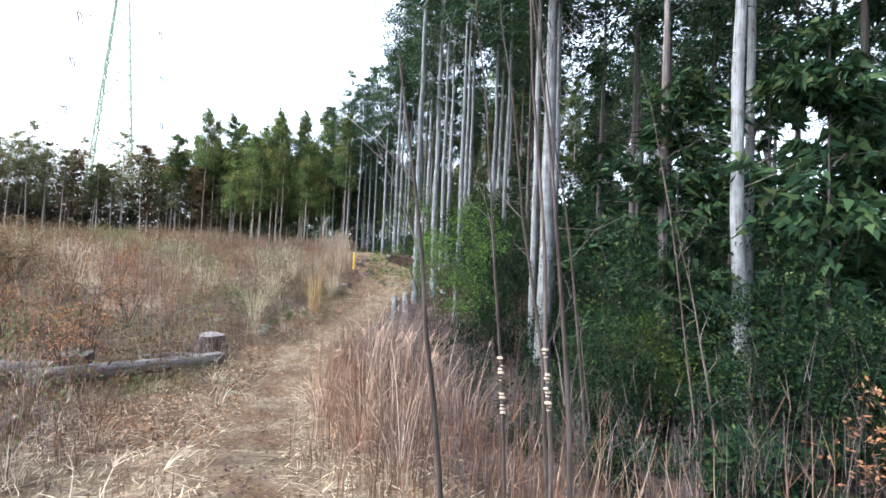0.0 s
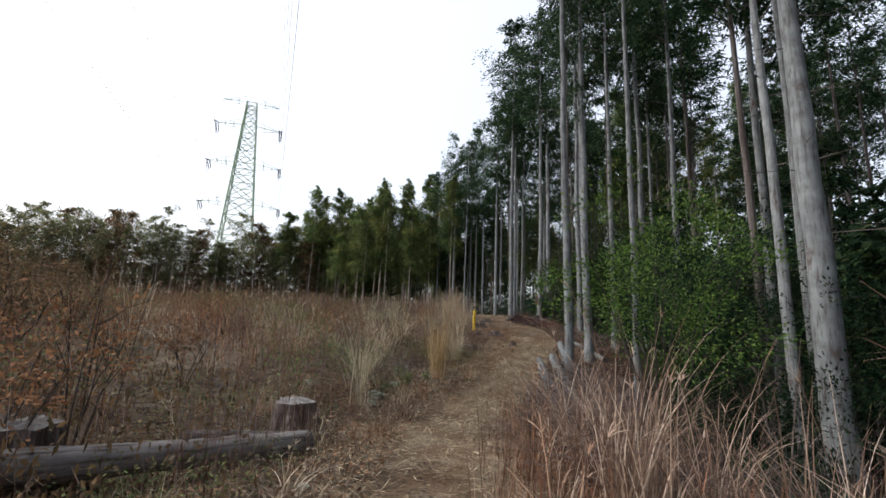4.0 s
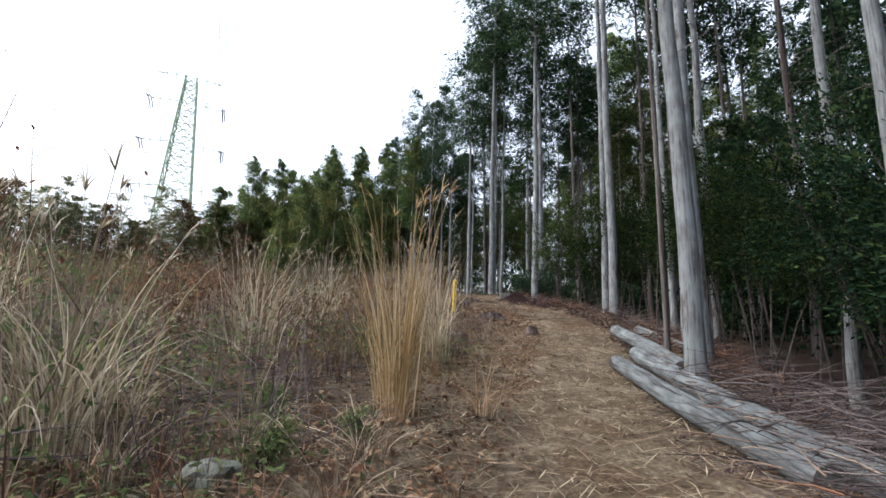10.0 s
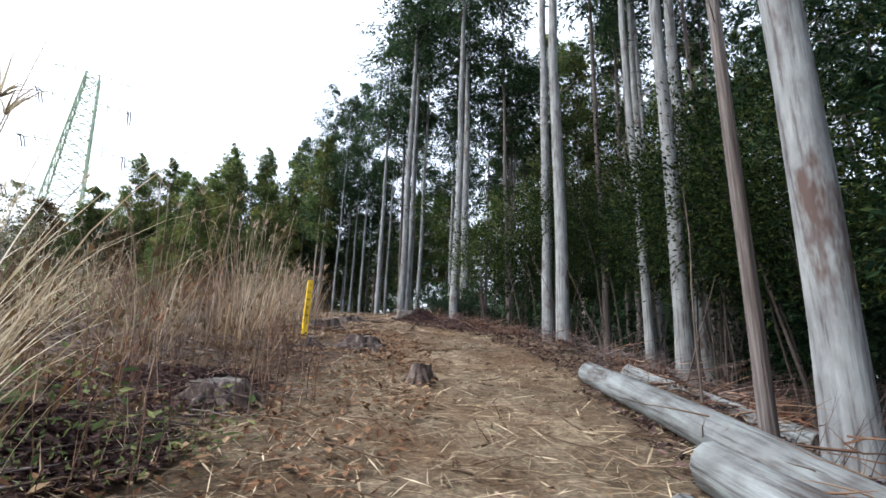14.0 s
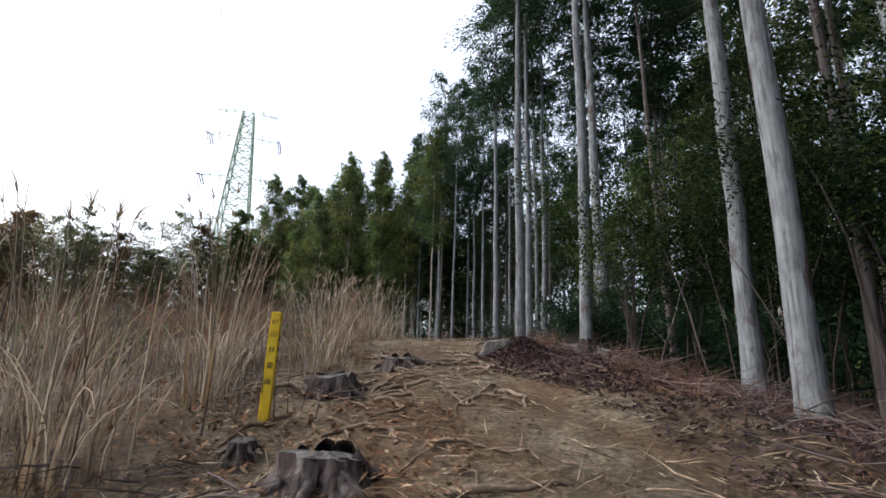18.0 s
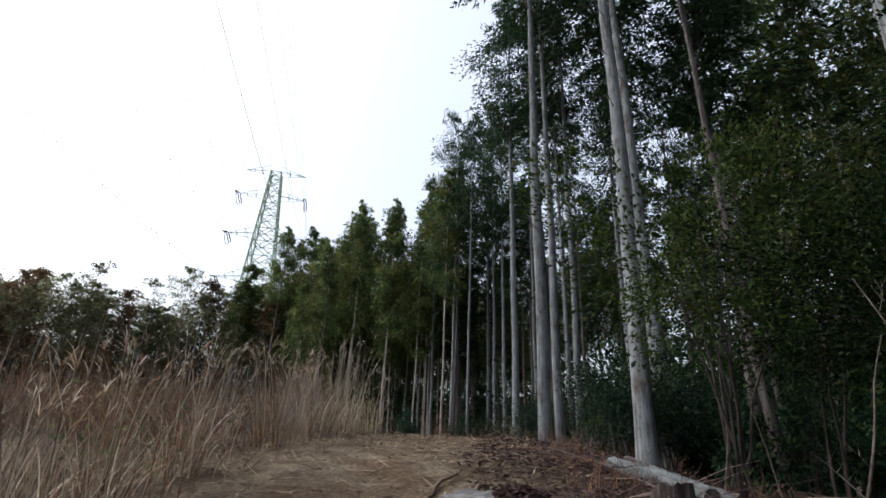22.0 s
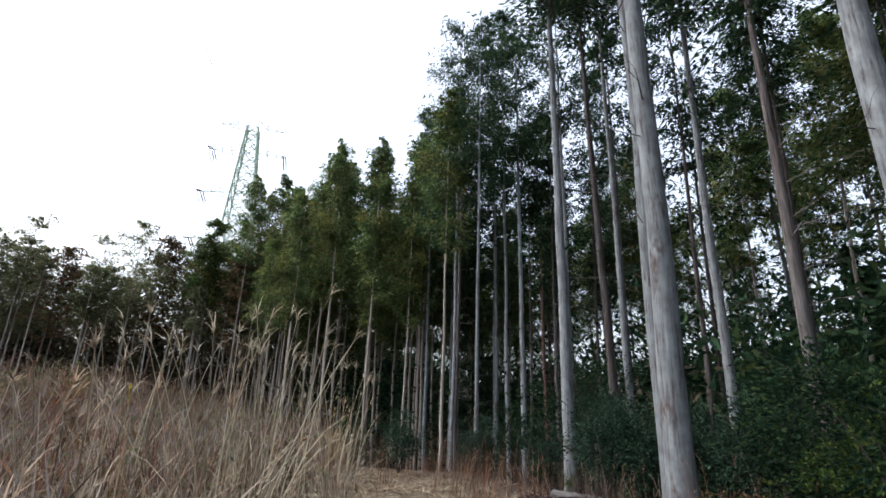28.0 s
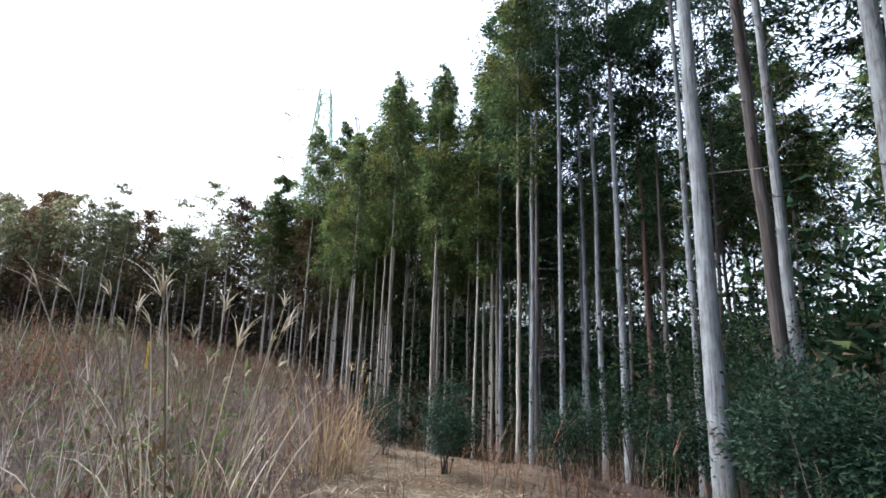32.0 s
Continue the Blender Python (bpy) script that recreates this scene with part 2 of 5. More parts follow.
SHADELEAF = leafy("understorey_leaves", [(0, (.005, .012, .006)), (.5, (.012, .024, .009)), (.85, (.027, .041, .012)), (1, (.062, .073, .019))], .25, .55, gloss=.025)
# Lighter yellow-green; the lit look is put into the leaf colour.
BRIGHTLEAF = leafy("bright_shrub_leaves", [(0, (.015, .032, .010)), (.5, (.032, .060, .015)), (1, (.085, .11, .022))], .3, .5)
FRESHLEAF = leafy("fresh_green_leaves", [(0, (.024, .055, .015)), (.5, (.054, .105, .024)), (1, (.125, .185, .042))], .4, .5)
SAPLING = surface("sapling_bark", [(.3, (.03, .023, .02)), (.55, (.075, .062, .056)), (.8, (.14, .125, .115))], (6, 6, .8), 6, .8, .9, .6, (.55, .5, .48), .35, .01)
# Stem bark darkened in colour to pass for shade under the leaves.
STEMDARK = surface("shade_painted_stem_bark", [(.3, (.02, .016, .014)), (.7, (.07, .06, .054))], (1, 1, 1), 9, .8, .9, .4)
TEALLEAF = leafy("bluish_shrub_leaves", [(0, (.007, .018, .012)), (.5, (.016, .034, .023)), (1, (.045, .074, .046))], .2, .55, gloss=.035)
STRAW = leafy("dry_pampas_blades", [(0, (0.144, 0.108, 0.078)), (.45, (0.264, 0.214, 0.156)), (.8, (0.396, 0.336, 0.258)), (1, (0.576, 0.516, 0.420))], .3, .7, .18, .9, drift=((.82, .92, .8), (.95, .72, .55)))
ROSEGRASS = leafy("pinkish_dry_grass", [(0, (.12, .08, .06)), (.45, (.225, .16, .122)), (.8, (.345, .265, .21)), (1, (.50, .42, .345))], .3, .7, .18, .9, drift=((1.0, .8, .66),))
PALE = leafy("pale_pampas_blades", [(0, (.20, .165, .11)), (.45, (.34, .295, .21)), (.8, (.46, .415, .31)), (1, (.60, .56, .45))], .35, .7, .15, .9)
LITTERSTRAW = leafy("trodden_straw", [(0, (0.106, 0.081, 0.056)), (.45, (0.218, 0.176, 0.122)), (.8, (0.364, 0.306, 0.219)), (1, (0.556, 0.495, 0.367))], .2, .75, .1, .7)
GOLD = leafy("golden_pampas_blades", [(0, (.20, .135, .06)), (.45, (.33, .235, .12)), (.8, (.45, .345, .20)), (1, (.54, .45, .30))], .3, .7, .12, .9)
BRUSH = leafy("dry_brown_brush", [(0, (.052, .032, .025)), (.45, (.126, .081, .058)), (.8, (.22, .15, .107)), (1, (.36, .28, .215))], .2, .8, .2, .6, drift=((.75, .8, .78), (1.1, .72, .55)))
FLUFF = leafy("pale_seed_brush", [(0, (.12, .10, .088)), (.5, (.235, .205, .18)), (1, (.42, .385, .345))], .3, .8, .15, .9)
RUSTBRUSH = leafy("rust_brown_brush", [(0, (.05, .027, .019)), (.5, (.12, .062, .038)), (1, (.25, .14, .085))], .25, .8, .2, .7)
FUNGUS = surface("cream_fungus", [(.3, (.24, .19, .13)), (.7, (.48, .43, .36))], (1, 1, 3), 30, 8, .8, .4, (.7, .6, .5), .15, .004)
GREYTWIG = leafy("grey_cut_twigs", [(0, (.04, .032, .034)), (.5, (.094, .079, .08)), (1, (.20, .178, .175))], .1, .85, .2, .8, drift=((1.0, .8, .72),))
DRYLEAF = leafy("fallen_dry_leaves", [(0, (0.043, 0.027, 0.019)), (.4, (0.095, 0.062, 0.040)), (.75, (0.162, 0.110, 0.067)), (1, (0.266, 0.210, 0.138))], .2, .8, .1, .5)
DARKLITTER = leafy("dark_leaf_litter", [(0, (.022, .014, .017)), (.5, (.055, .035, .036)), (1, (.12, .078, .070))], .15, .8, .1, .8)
REDLEAF = leafy("red_brown_fallen_leaves", [(0, (.06, .032, .02)), (.45, (.15, .08, .046)), (.8, (.25, .15, .09)), (1, (.38, .28, .18))], .2, .8, .1, .6)
ORANGELEAF = leafy("withered_orange_leaves", [(0, (.09, .045, .025)), (.5, (.17, .085, .042)), (1, (.28, .16, .085))], .35, .7)
WEED = leafy("low_green_weeds", [(0, (.045, .07, .03)), (.5, (.09, .125, .05)), (1, (.19, .21, .09))], .3, .7)


def ground_material():
    m, n, l, b = nodes_of("forest_ground")
    co = n.new("ShaderNodeTexCoord")
    fine = noise_node(n, l, co.outputs["Object"], 22, 8, .7)
    mid = noise_node(n, l, co.outputs["Object"], 2.6, 6, .65)
    big = noise_node(n, l, co.outputs["Object"], .5, 4)
    trail = n.new("ShaderNodeAttribute")
    trail.attribute_name = "worn"
    soil = ramp(n, [(.3, (0.040, 0.027, 0.019)), (.5, (0.099, 0.073, 0.048)), (.7, (0.195, 0.150, 0.099))])
    straw = ramp(n, [(.3, (0.069, 0.054, 0.039)), (.5, (0.164, 0.133, 0.093)), (.7, (0.328, 0.275, 0.194))])
    # Brown forest floor; its ramp is also darkened as shade under the trees.
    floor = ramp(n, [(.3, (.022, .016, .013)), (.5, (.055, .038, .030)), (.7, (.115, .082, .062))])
    for r in (soil, straw, floor):
        l.new(fine.outputs["Fac"], r.inputs["Fac"])
    a, c = n.new("ShaderNodeMix"), n.new("ShaderNodeMix")
    a.data_type = c.data_type = "RGBA"
    sel = n.new("ShaderNodeMapRange")
    sel.inputs["From Min"].default_value, sel.inputs["From Max"].default_value = .44, .58
    l.new(mid.outputs["Fac"], sel.inputs["Value"])
    l.new(sel.outputs[0], a.inputs["Factor"])
    l.new(soil.outputs[0], a.inputs["A"])
    l.new(straw.outputs[0], a.inputs["B"])
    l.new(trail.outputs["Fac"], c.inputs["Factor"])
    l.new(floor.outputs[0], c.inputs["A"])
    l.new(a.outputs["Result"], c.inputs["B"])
    bare = n.new("ShaderNodeAttribute")
    bare.attribute_name = "bare"
    e = n.new("ShaderNodeMix")
    e.data_type = "RGBA"
    mud = ramp(n, [(.3, (.045, .027, .016)), (.55, (.11, .070, .040)), (.75, (.20, .14, .085))])
    l.new(fine.outputs["Fac"], mud.inputs["Fac"])
    l.new(bare.outputs["Fac"], e.inputs["Factor"])
    l.new(c.outputs["Result"], e.inputs["A"])
    l.new(mud.outputs[0], e.inputs["B"])
    c = e
    hsv = n.new("ShaderNodeHueSaturation")
    mr = n.new("ShaderNodeMapRange")
    mr.inputs["From Min"].default_value, mr.inputs["From Max"].default_value = .3, .7
    mr.inputs["To Min"].default_value, mr.inputs["To Max"].default_value = .6, 1.2
    l.new(big.outputs["Fac"], mr.inputs["Value"])
    l.new(mr.outputs[0], hsv.inputs["Value"])
    l.new(c.outputs["Result"], hsv.inputs["Color"])
    l.new(hsv.outputs[0], b.inputs["Base Color"])
    b.inputs["Roughness"].default_value = .95
    b.inputs["Specular IOR Level"].default_value = .15
    bp = n.new("ShaderNodeBump")
    bp.inputs["Strength"].default_value, bp.inputs["Distance"].default_value = .8, .05
    l.new(fine.outputs["Fac"], bp.inputs["Height"])
    l.new(bp.outputs[0], b.inputs["Normal"])
    return m


GROUND = ground_material()

# ---- ground shape ----
PROFILE = [(-400, 2), (-40, .6), (-6, .3), (0, 0), (2.6, -.45), (5.3, -1.0), (9, -1.28), (14.5, -1.25), (17.7, -1.05),
           (20.5, -.72), (22.2, -.35), (24.5, 0), (26.1, .32), (28.2, .74), (30.3, 1.2), (32.4, 1.62), (34.7, 2.08),
           (39.6, 2.22), (44, 1.85), (49, 1.45), (60, .6), (90, 0), (400, -3)]
TRACK = [(-60, 0), (0, 0), (1.4, -.4), (3, -1.15), (5.3, -2.1), (9, -3.1), (14.5, -4.0), (17.7, -3.65), (20.5, -3.3), (24, -2.75),
         (27, -2.5), (29.3, -2.9), (31.2, -3.9), (34.5, -5.4), (37.5, -5.8), (41, -6.9), (48, -10.5), (60, -18), (80, -30)]
_ys = np.arange(-60, 100, .25)
_k = np.exp(-np.linspace(-2, 2, 13) ** 2)
_k /= _k.sum()


def _smooth(table):
    v = np.interp(np.arange(-61.5, 101.5, .25), *np.array(table, float).T)
    return np.convolve(v, _k, "valid")[:len(_ys)]


_prof, _trk = _smooth(PROFILE), _smooth(TRACK)


def step(a, b, v):
    u = np.clip((np.asarray(v, float) - a) / (b - a), 0, 1)
    return u * u * (3 - 2 * u)


def track_x(y):
    return np.interp(y, _ys, _trk)


def rim(x):
    """Where the clearing ends and the far trees begin."""
    return np.interp(x, [-130, -110, -95, -75, -58, -45, -33, -28], [-5, 22, 45, 56, 64, 72, 76, 90])


def ground(x, y):
    """Height of the ground at x, y."""
    x, y = np.asarray(x, float), np.asarray(y, float)
    p = np.interp(y, _ys, _prof)
    d = x - track_x(y)
    left = np.maximum(-d - .5 - 2.6 * step(20, 26, y) - 2.4 * step(16, 11, y), 0)
    right = np.maximum(d - 2.2, 0)
    g = p + (2.2 - p) * (1 - np.exp(-left / 18)) * (left > 0)
    g = g + 1.3 * np.exp(-((x + 25) / 9) ** 2 - ((y - 50) / 9) ** 2)
    g = g - 2.2 * (1 - np.exp(-right / 6.5)) * step(3, 15, y) * (1 - .45 * step(25, 31, y)) * (1 - .65 * step(36, 42, y)) - .8 * (1 - np.exp(-right / 9))
    s = (x + 4) * .74 + (y - 43) * .67
    u = -(x + 4) * .67 + (y - 43) * .74
    g = g - step(-5, 1, s) * 3.6 * step(6, 25, u)
    # Bank added beyond the rim to close bright sky gaps under the far trees.
    return g + 4.2 * step(7, 16, y - rim(x)) * step(-20, -34, x)



# ---- mesh kit ----
rng = np.random.default_rng(7)


def mesh(name, v, f, mat, smooth=False):
    """A mesh from arrays of corners and of faces with one number of corners each."""
    v, f = np.asarray(v, np.float32), np.asarray(f, np.int32)
    me = bpy.data.meshes.new(name)
    me.vertices.add(len(v))
    me.vertices.foreach_set("co", v.ravel())
    k = f.shape[1]
    me.loops.add(f.size)
    me.loops.foreach_set("vertex_index", f.ravel())
    me.polygons.add(len(f))
    me.polygons.foreach_set("loop_start", np.arange(0, f.size, k, dtype=np.int32))
    me.polygons.foreach_set("use_smooth", np.full(len(f), smooth))
    me.update(calc_edges=True)
    me.validate()
    me.materials.append(mat)
    return me


def join(pieces):
    """One pair of arrays out of several pairs."""
    vs, fs, o = [], [], 0
    for v, f in pieces:
        vs.append(v), fs.append(f + o)
        o += len(v)
    return np.concatenate(vs), np.concatenate(fs)


def part(name, vf, mat, parent=None, label="", smooth=False):
    ob = new(name, mesh(name, vf[0], vf[1], mat, smooth))
    ob.parent = parent
    return tagged(ob, label)


def strands(base, az, lean, bend, length, radius, segs=5, sides=3, wob=0.0, tip=.15):
    """Stems or blades that start at base, lean and bend towards az; sides=2 gives flat blades."""
    base = np.atleast_2d(base).astype(float)
    N = len(base)
    az, lean, bend, length, radius = (np.broadcast_to(np.asarray(a, float), (N,)) for a in (az, lean, bend, length, radius))
    s = np.linspace(0, 1, segs + 1)
    th = lean[:, None] + bend[:, None] * s[None]
    st = (length / segs)[:, None]
    r = np.concatenate([np.zeros((N, 1)), np.cumsum(np.sin(th[:, :-1]) * st, 1)], 1)
    z = np.concatenate([np.zeros((N, 1)), np.cumsum(np.cos(th[:, :-1]) * st, 1)], 1)
    ca, sa = np.cos(az)[:, None], np.sin(az)[:, None]
    P = np.stack([r * ca, r * sa, z], -1) + base[:, None, :]
    if wob:
        w = np.cumsum(rng.normal(0, 1, P.shape), 1) * (wob * length / segs)[:, None, None]
        w[:, 0] = 0
        P = P + w
    p = np.stack([-sa + 0 * th, ca + 0 * th, 0 * th], -1)
    q = np.stack([np.cos(th) * ca, np.cos(th) * sa, -np.sin(th)], -1)
    rad = radius[:, None] * (1 - (1 - tip) * s[None])
    ring = []
    for k in range(sides):
        a = 2 * math.pi * k / sides
        ring.append(P + rad[..., None] * (math.cos(a) * p + math.sin(a) * q))
    V = np.stack(ring, 2)
    idx = np.arange(N * (segs + 1) * sides).reshape(N, segs + 1, sides)
    if sides == 2:
        F = np.stack([idx[:, :-1, 0], idx[:, :-1, 1], idx[:, 1:, 1], idx[:, 1:, 0]], -1).reshape(-1, 4)
    else:
        j = np.roll(idx, -1, 2)
        F = np.stack([idx[:, :-1], j[:, :-1], j[:, 1:], idx[:, 1:]], -1).reshape(-1, 4)
    return V.reshape(-1, 3), F, P


def leaves(c, d, L, W, flat=.5, fold=.15, tri=False):
    """A leaf at each place c, pointing along d: a folded diamond, or a narrow wedge."""
    N = len(c)
    d = d / (np.linalg.norm(d, axis=1, keepdims=True) + 1e-9)
    up = rng.normal(0, 1, (N, 3)) * (1 - flat) + np.array([0, 0, 1.0]) * flat
    side = np.cross(d, up)
    side /= np.linalg.norm(side, axis=1, keepdims=True) + 1e-9
    nrm = np.cross(side, d)
    L, W = np.broadcast_to(L, (N,))[:, None], np.broadcast_to(W, (N,))[:, None]
    if tri:
        V = np.stack([c - d * L * .5 + side * W * .5, c + d * L * .5, c - d * L * .5 - side * W * .5], 1)
        return V.reshape(-1, 3), np.arange(N * 3).reshape(N, 3)
    V = np.stack([c - d * L * .5, c + side * W * .5 + nrm * W * fold, c + d * L * .5, c - side * W * .5 + nrm * W * fold], 1)
    return V.reshape(-1, 3), np.arange(N * 4).reshape(N, 4)


def path_tube(points, radii, sides=10, caps=False):
    """A round bar along points."""
    P = np.asarray(points, float)
    T = np.gradient(P, axis=0)
    T /= np.linalg.norm(T, axis=1, keepdims=True)
    ref = np.array([0, 0, 1.0]) if abs(T[0, 2]) < .9 else np.array([1.0, 0, 0])
    A = np.cross(T, ref)
    A /= np.linalg.norm(A, axis=1, keepdims=True)
    B = np.cross(T, A)
    a = np.linspace(0, 2 * math.pi, sides, endpoint=False)
    r = np.asarray(radii, float)
    r = r if r.ndim == 2 else np.broadcast_to(np.reshape(r, (-1, 1)), (len(P), sides))
    V = P[:, None] + r[..., None] * (np.cos(a)[None, :, None] * A[:, None] + np.sin(a)[None, :, None] * B[:, None])
    idx = np.arange(len(P) * sides).reshape(len(P), sides)
    j = np.roll(idx, -1, 1)
    F = np.stack([idx[:-1], idx[1:], j[1:], j[:-1]], -1).reshape(-1, 4)
    return V.reshape(-1, 3), F


def spots(n, box, keep, gap=0.0):
    """Places in box = (x0, y0, x1, y1) that keep(x, y) allows, with gap metres between them."""
    x = rng.uniform(box[0], box[2], n)
    y = rng.uniform(box[1], box[3], n)
    ok = keep(x, y)
    P = np.stack([x[ok], y[ok]], 1)
    if not gap:
        return P
    out = []
    grid = {}
    for p in P:
        k = (int(p[0] // gap), int(p[1] // gap))
        near = [q for i in (-1, 0, 1) for j in (-1, 0, 1) for q in grid.get((k[0] + i, k[1] + j), ())]
        if all((p[0] - q[0]) ** 2 + (p[1] - q[1]) ** 2 > gap * gap for q in near):
            grid.setdefault(k, []).append(p)
            out.append(p)
    return np.array(out)


def at(x, y, turn=0.0, size=(1, 1, 1), sink=0.0, tilt=(0, 0)):
    """A standing pose on the ground."""
    return pose(x, y, float(ground(x, y)) - sink, tilt[0], tilt[1], turn) @ Matrix.Diagonal((*size, 1))


def on_ground(P, up=0.0):
    return np.column_stack([P, ground(P[:, 0], P[:, 1]) + up])


# ---- the ground: one sheet to the horizon ----
def axis(lo, hi, fine, far):
    inner = np.arange(lo, hi + fine / 2, fine)
    out, stp = [], fine
    p = 0.0
    while p < far:
        stp *= 1.22
        p += stp
        out.append(p)
    out = np.array(out)
    return np.concatenate([(lo - out)[::-1], inner, hi + out])


def bumps(X, Y):
    """Small unevenness of the ground, less on the trodden track."""
    d = np.abs(X - track_x(Y))
    w = .35 + .65 * step(.6, 2.5, d)
    z = .05 * np.sin(X * 2.1 + 1.3 * np.sin(Y * 1.7)) * np.sin(Y * 1.9 + X) + .03 * np.sin(X * 5.3 + 2 * np.sin(Y * 3.1)) * np.sin(Y * 4.7 - X * 1.3)
    return z * w * step(120, 60, np.hypot(X, Y - 25)) + .018 * np.sin(X * 13 + 3 * np.sin(Y * 7)) * np.sin(Y * 11 + 2 * np.sin(X * 5))


def make_ground():
    gx, gy = axis(-16, 10, .16, 2500), axis(-4, 50, .16, 2500)
    X, Y = np.meshgrid(gx, gy)
    Z = ground(X, Y) + bumps(X, Y) - .02
    nx, ny = len(gx), len(gy)
    idx = np.arange(nx * ny).reshape(ny, nx)
    F = np.stack([idx[:-1, :-1], idx[:-1, 1:], idx[1:, 1:], idx[1:, :-1]], -1).reshape(-1, 4)
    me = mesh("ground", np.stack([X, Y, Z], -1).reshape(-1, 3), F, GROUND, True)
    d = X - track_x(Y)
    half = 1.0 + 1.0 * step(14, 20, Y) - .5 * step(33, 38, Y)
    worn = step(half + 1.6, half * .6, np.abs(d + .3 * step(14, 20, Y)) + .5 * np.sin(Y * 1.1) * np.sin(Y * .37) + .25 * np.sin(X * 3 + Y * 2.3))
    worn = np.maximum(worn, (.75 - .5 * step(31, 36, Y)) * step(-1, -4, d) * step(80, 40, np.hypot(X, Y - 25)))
    at_ = me.attributes.new("worn", "FLOAT", "POINT")
    at_.data.foreach_set("value", worn.astype(np.float32).ravel())
    mark = .5 + .5 * np.sin(X * 3.1 + 2 * np.sin(Y * 1.3)) * np.sin(Y * 2.3 + X)
    bare = step(.75, .15, np.abs(d + .15 * np.sin(Y * .9))) * step(.15, .6, mark) * step(21, 12, Y)
    bare = np.maximum(bare, .8 * step(1.6, .6, np.abs(d + .4)) * step(.55, .95, mark) * step(12, 20, Y))
    bare = np.maximum(bare, .9 * step(2.2, 1.0, np.abs(d + .2)) * step(.2, .7, mark) * step(25.5, 28, Y) * step(34.5, 32.5, Y))
    b_ = me.attributes.new("bare", "FLOAT", "POINT")
    b_.data.foreach_set("value", bare.astype(np.float32).ravel())
    return tagged(new("ground", me), "uneven brown earth strewn with straw and dry leaves", "ground", kind="structure")


make_ground()

# ---- trees ----
def trunk_mesh(height, dia, sides=12, lean=.004, flare=.3, segs=16):
    t = np.linspace(0, 1, segs + 1) ** 1.5
    z = t * height
    wx = np.cumsum(rng.normal(0, lean, segs + 1)) * height * .25
    wy = np.cumsum(rng.normal(0, lean, segs + 1)) * height * .25
    wx, wy = wx - wx[0], wy - wy[0]
    fade = step(0, 3, z)
    P = np.stack([wx * fade, wy * fade, z - .25 * (t == 0)], 1)
    r = dia / 2 * ((1 - .84 * z / height) + flare * np.exp(-z / .28))
    lob = 1 + .10 * np.exp(-z / .6)[:, None] * np.sin(np.arange(sides)[None] * 2 * math.pi / sides * 4 + rng.uniform(0, 6)) + rng.normal(0, .02, (segs + 1, sides))
    V, F = path_tube(P, r[:, None] * lob, sides)
    return (V, F), P


def along(P, z):
    return np.stack([np.interp(z, P[:, 2], P[:, 0]), np.interp(z, P[:, 2], P[:, 1]), z], -1)


def pads(centre, size, n, L, W, out, flat=.4, squash=.34, fall=.35, tri=True):
    """Leaf sprays in separate flattened pads, so that gaps stay between them."""
    k = rng.integers(0, len(centre), n)
    a, q = rng.uniform(0, 6.28, n), np.sqrt(rng.uniform(0, 1, n))
    off = np.stack([q * np.cos(a), q * np.sin(a), np.clip(rng.normal(0, squash, n), -.8, .8) - fall * q * q], 1)
    c = centre[k] + off * size[k][:, None]
    d = off * .9 + out[k] * .8 + np.array([0, 0, -.25]) + rng.normal(0, .45, (n, 3))
    return leaves(c, d, L * rng.uniform(.55, 1.35, n), W * rng.uniform(.7, 1.3, n), flat, tri=tri)


def crown_mesh(P, base, top, radius, nb, nl, L, W, shape="dome", droop=.25, clump=.55):
    """Limbs round a trunk line P, with sprays of needles gathered in pads along them."""
    u = np.sort(rng.uniform(0, 1, nb) ** .9)
    z = base + (top - base) * u
    if shape == "cone":
        rad = radius * (1 - u) ** .38 * (.5 + .5 * step(0, .16, u)) + .12
    else:
        rad = radius * np.sqrt(np.clip(1 - (np.abs(u - .42) / .62) ** 2.2, .03, 1))
    rad = rad * rng.uniform(.5, 1.2, nb)
    az = rng.uniform(0, 2 * math.pi, nb)
    lean = np.radians(rng.uniform(45, 82, nb))
    V, F, B = strands(along(P, z), az, lean, droop, rad, .012 + .008 * rad, 4, 2, .04)
    m = 3
    f = np.tile(np.linspace(.42, 1.0, m), nb) + rng.normal(0, .05, nb * m)
    w = np.repeat(np.arange(nb), m)
    j = np.clip((f * 4).astype(int), 0, 3)
    e = np.clip(f * 4 - j, 0, 1)[:, None]
    c = B[w, j] * (1 - e) + B[w, j + 1] * e + rng.normal(0, .10, (nb * m, 3)) * rad[w][:, None]
    out = np.stack([np.cos(az[w]), np.sin(az[w]), np.full(nb * m, -.1)], 1)
    size = clump * (.14 + .38 * rad[w]) * rng.uniform(.65, 1.35, nb * m)
    return (V, F), pads(c, size, nl, L, W, out)


def dead_limbs(P, lo, hi, n, long):
    z = rng.uniform(lo, hi, n)
    az = rng.uniform(0, 2 * math.pi, n)
    V, F, B = strands(along(P, z), az, np.radians(rng.uniform(65, 100, n)), rng.uniform(-.3, .5, n), long * rng.uniform(.25, 1, n), .012, 4, 3, .08)
    tw = strands(B[:, 2], az + rng.normal(0, .8, n), np.radians(rng.uniform(60, 110, n)), .2, long * .35, .006, 3, 3, .1)
    return join([(V, F), tw[:2]])


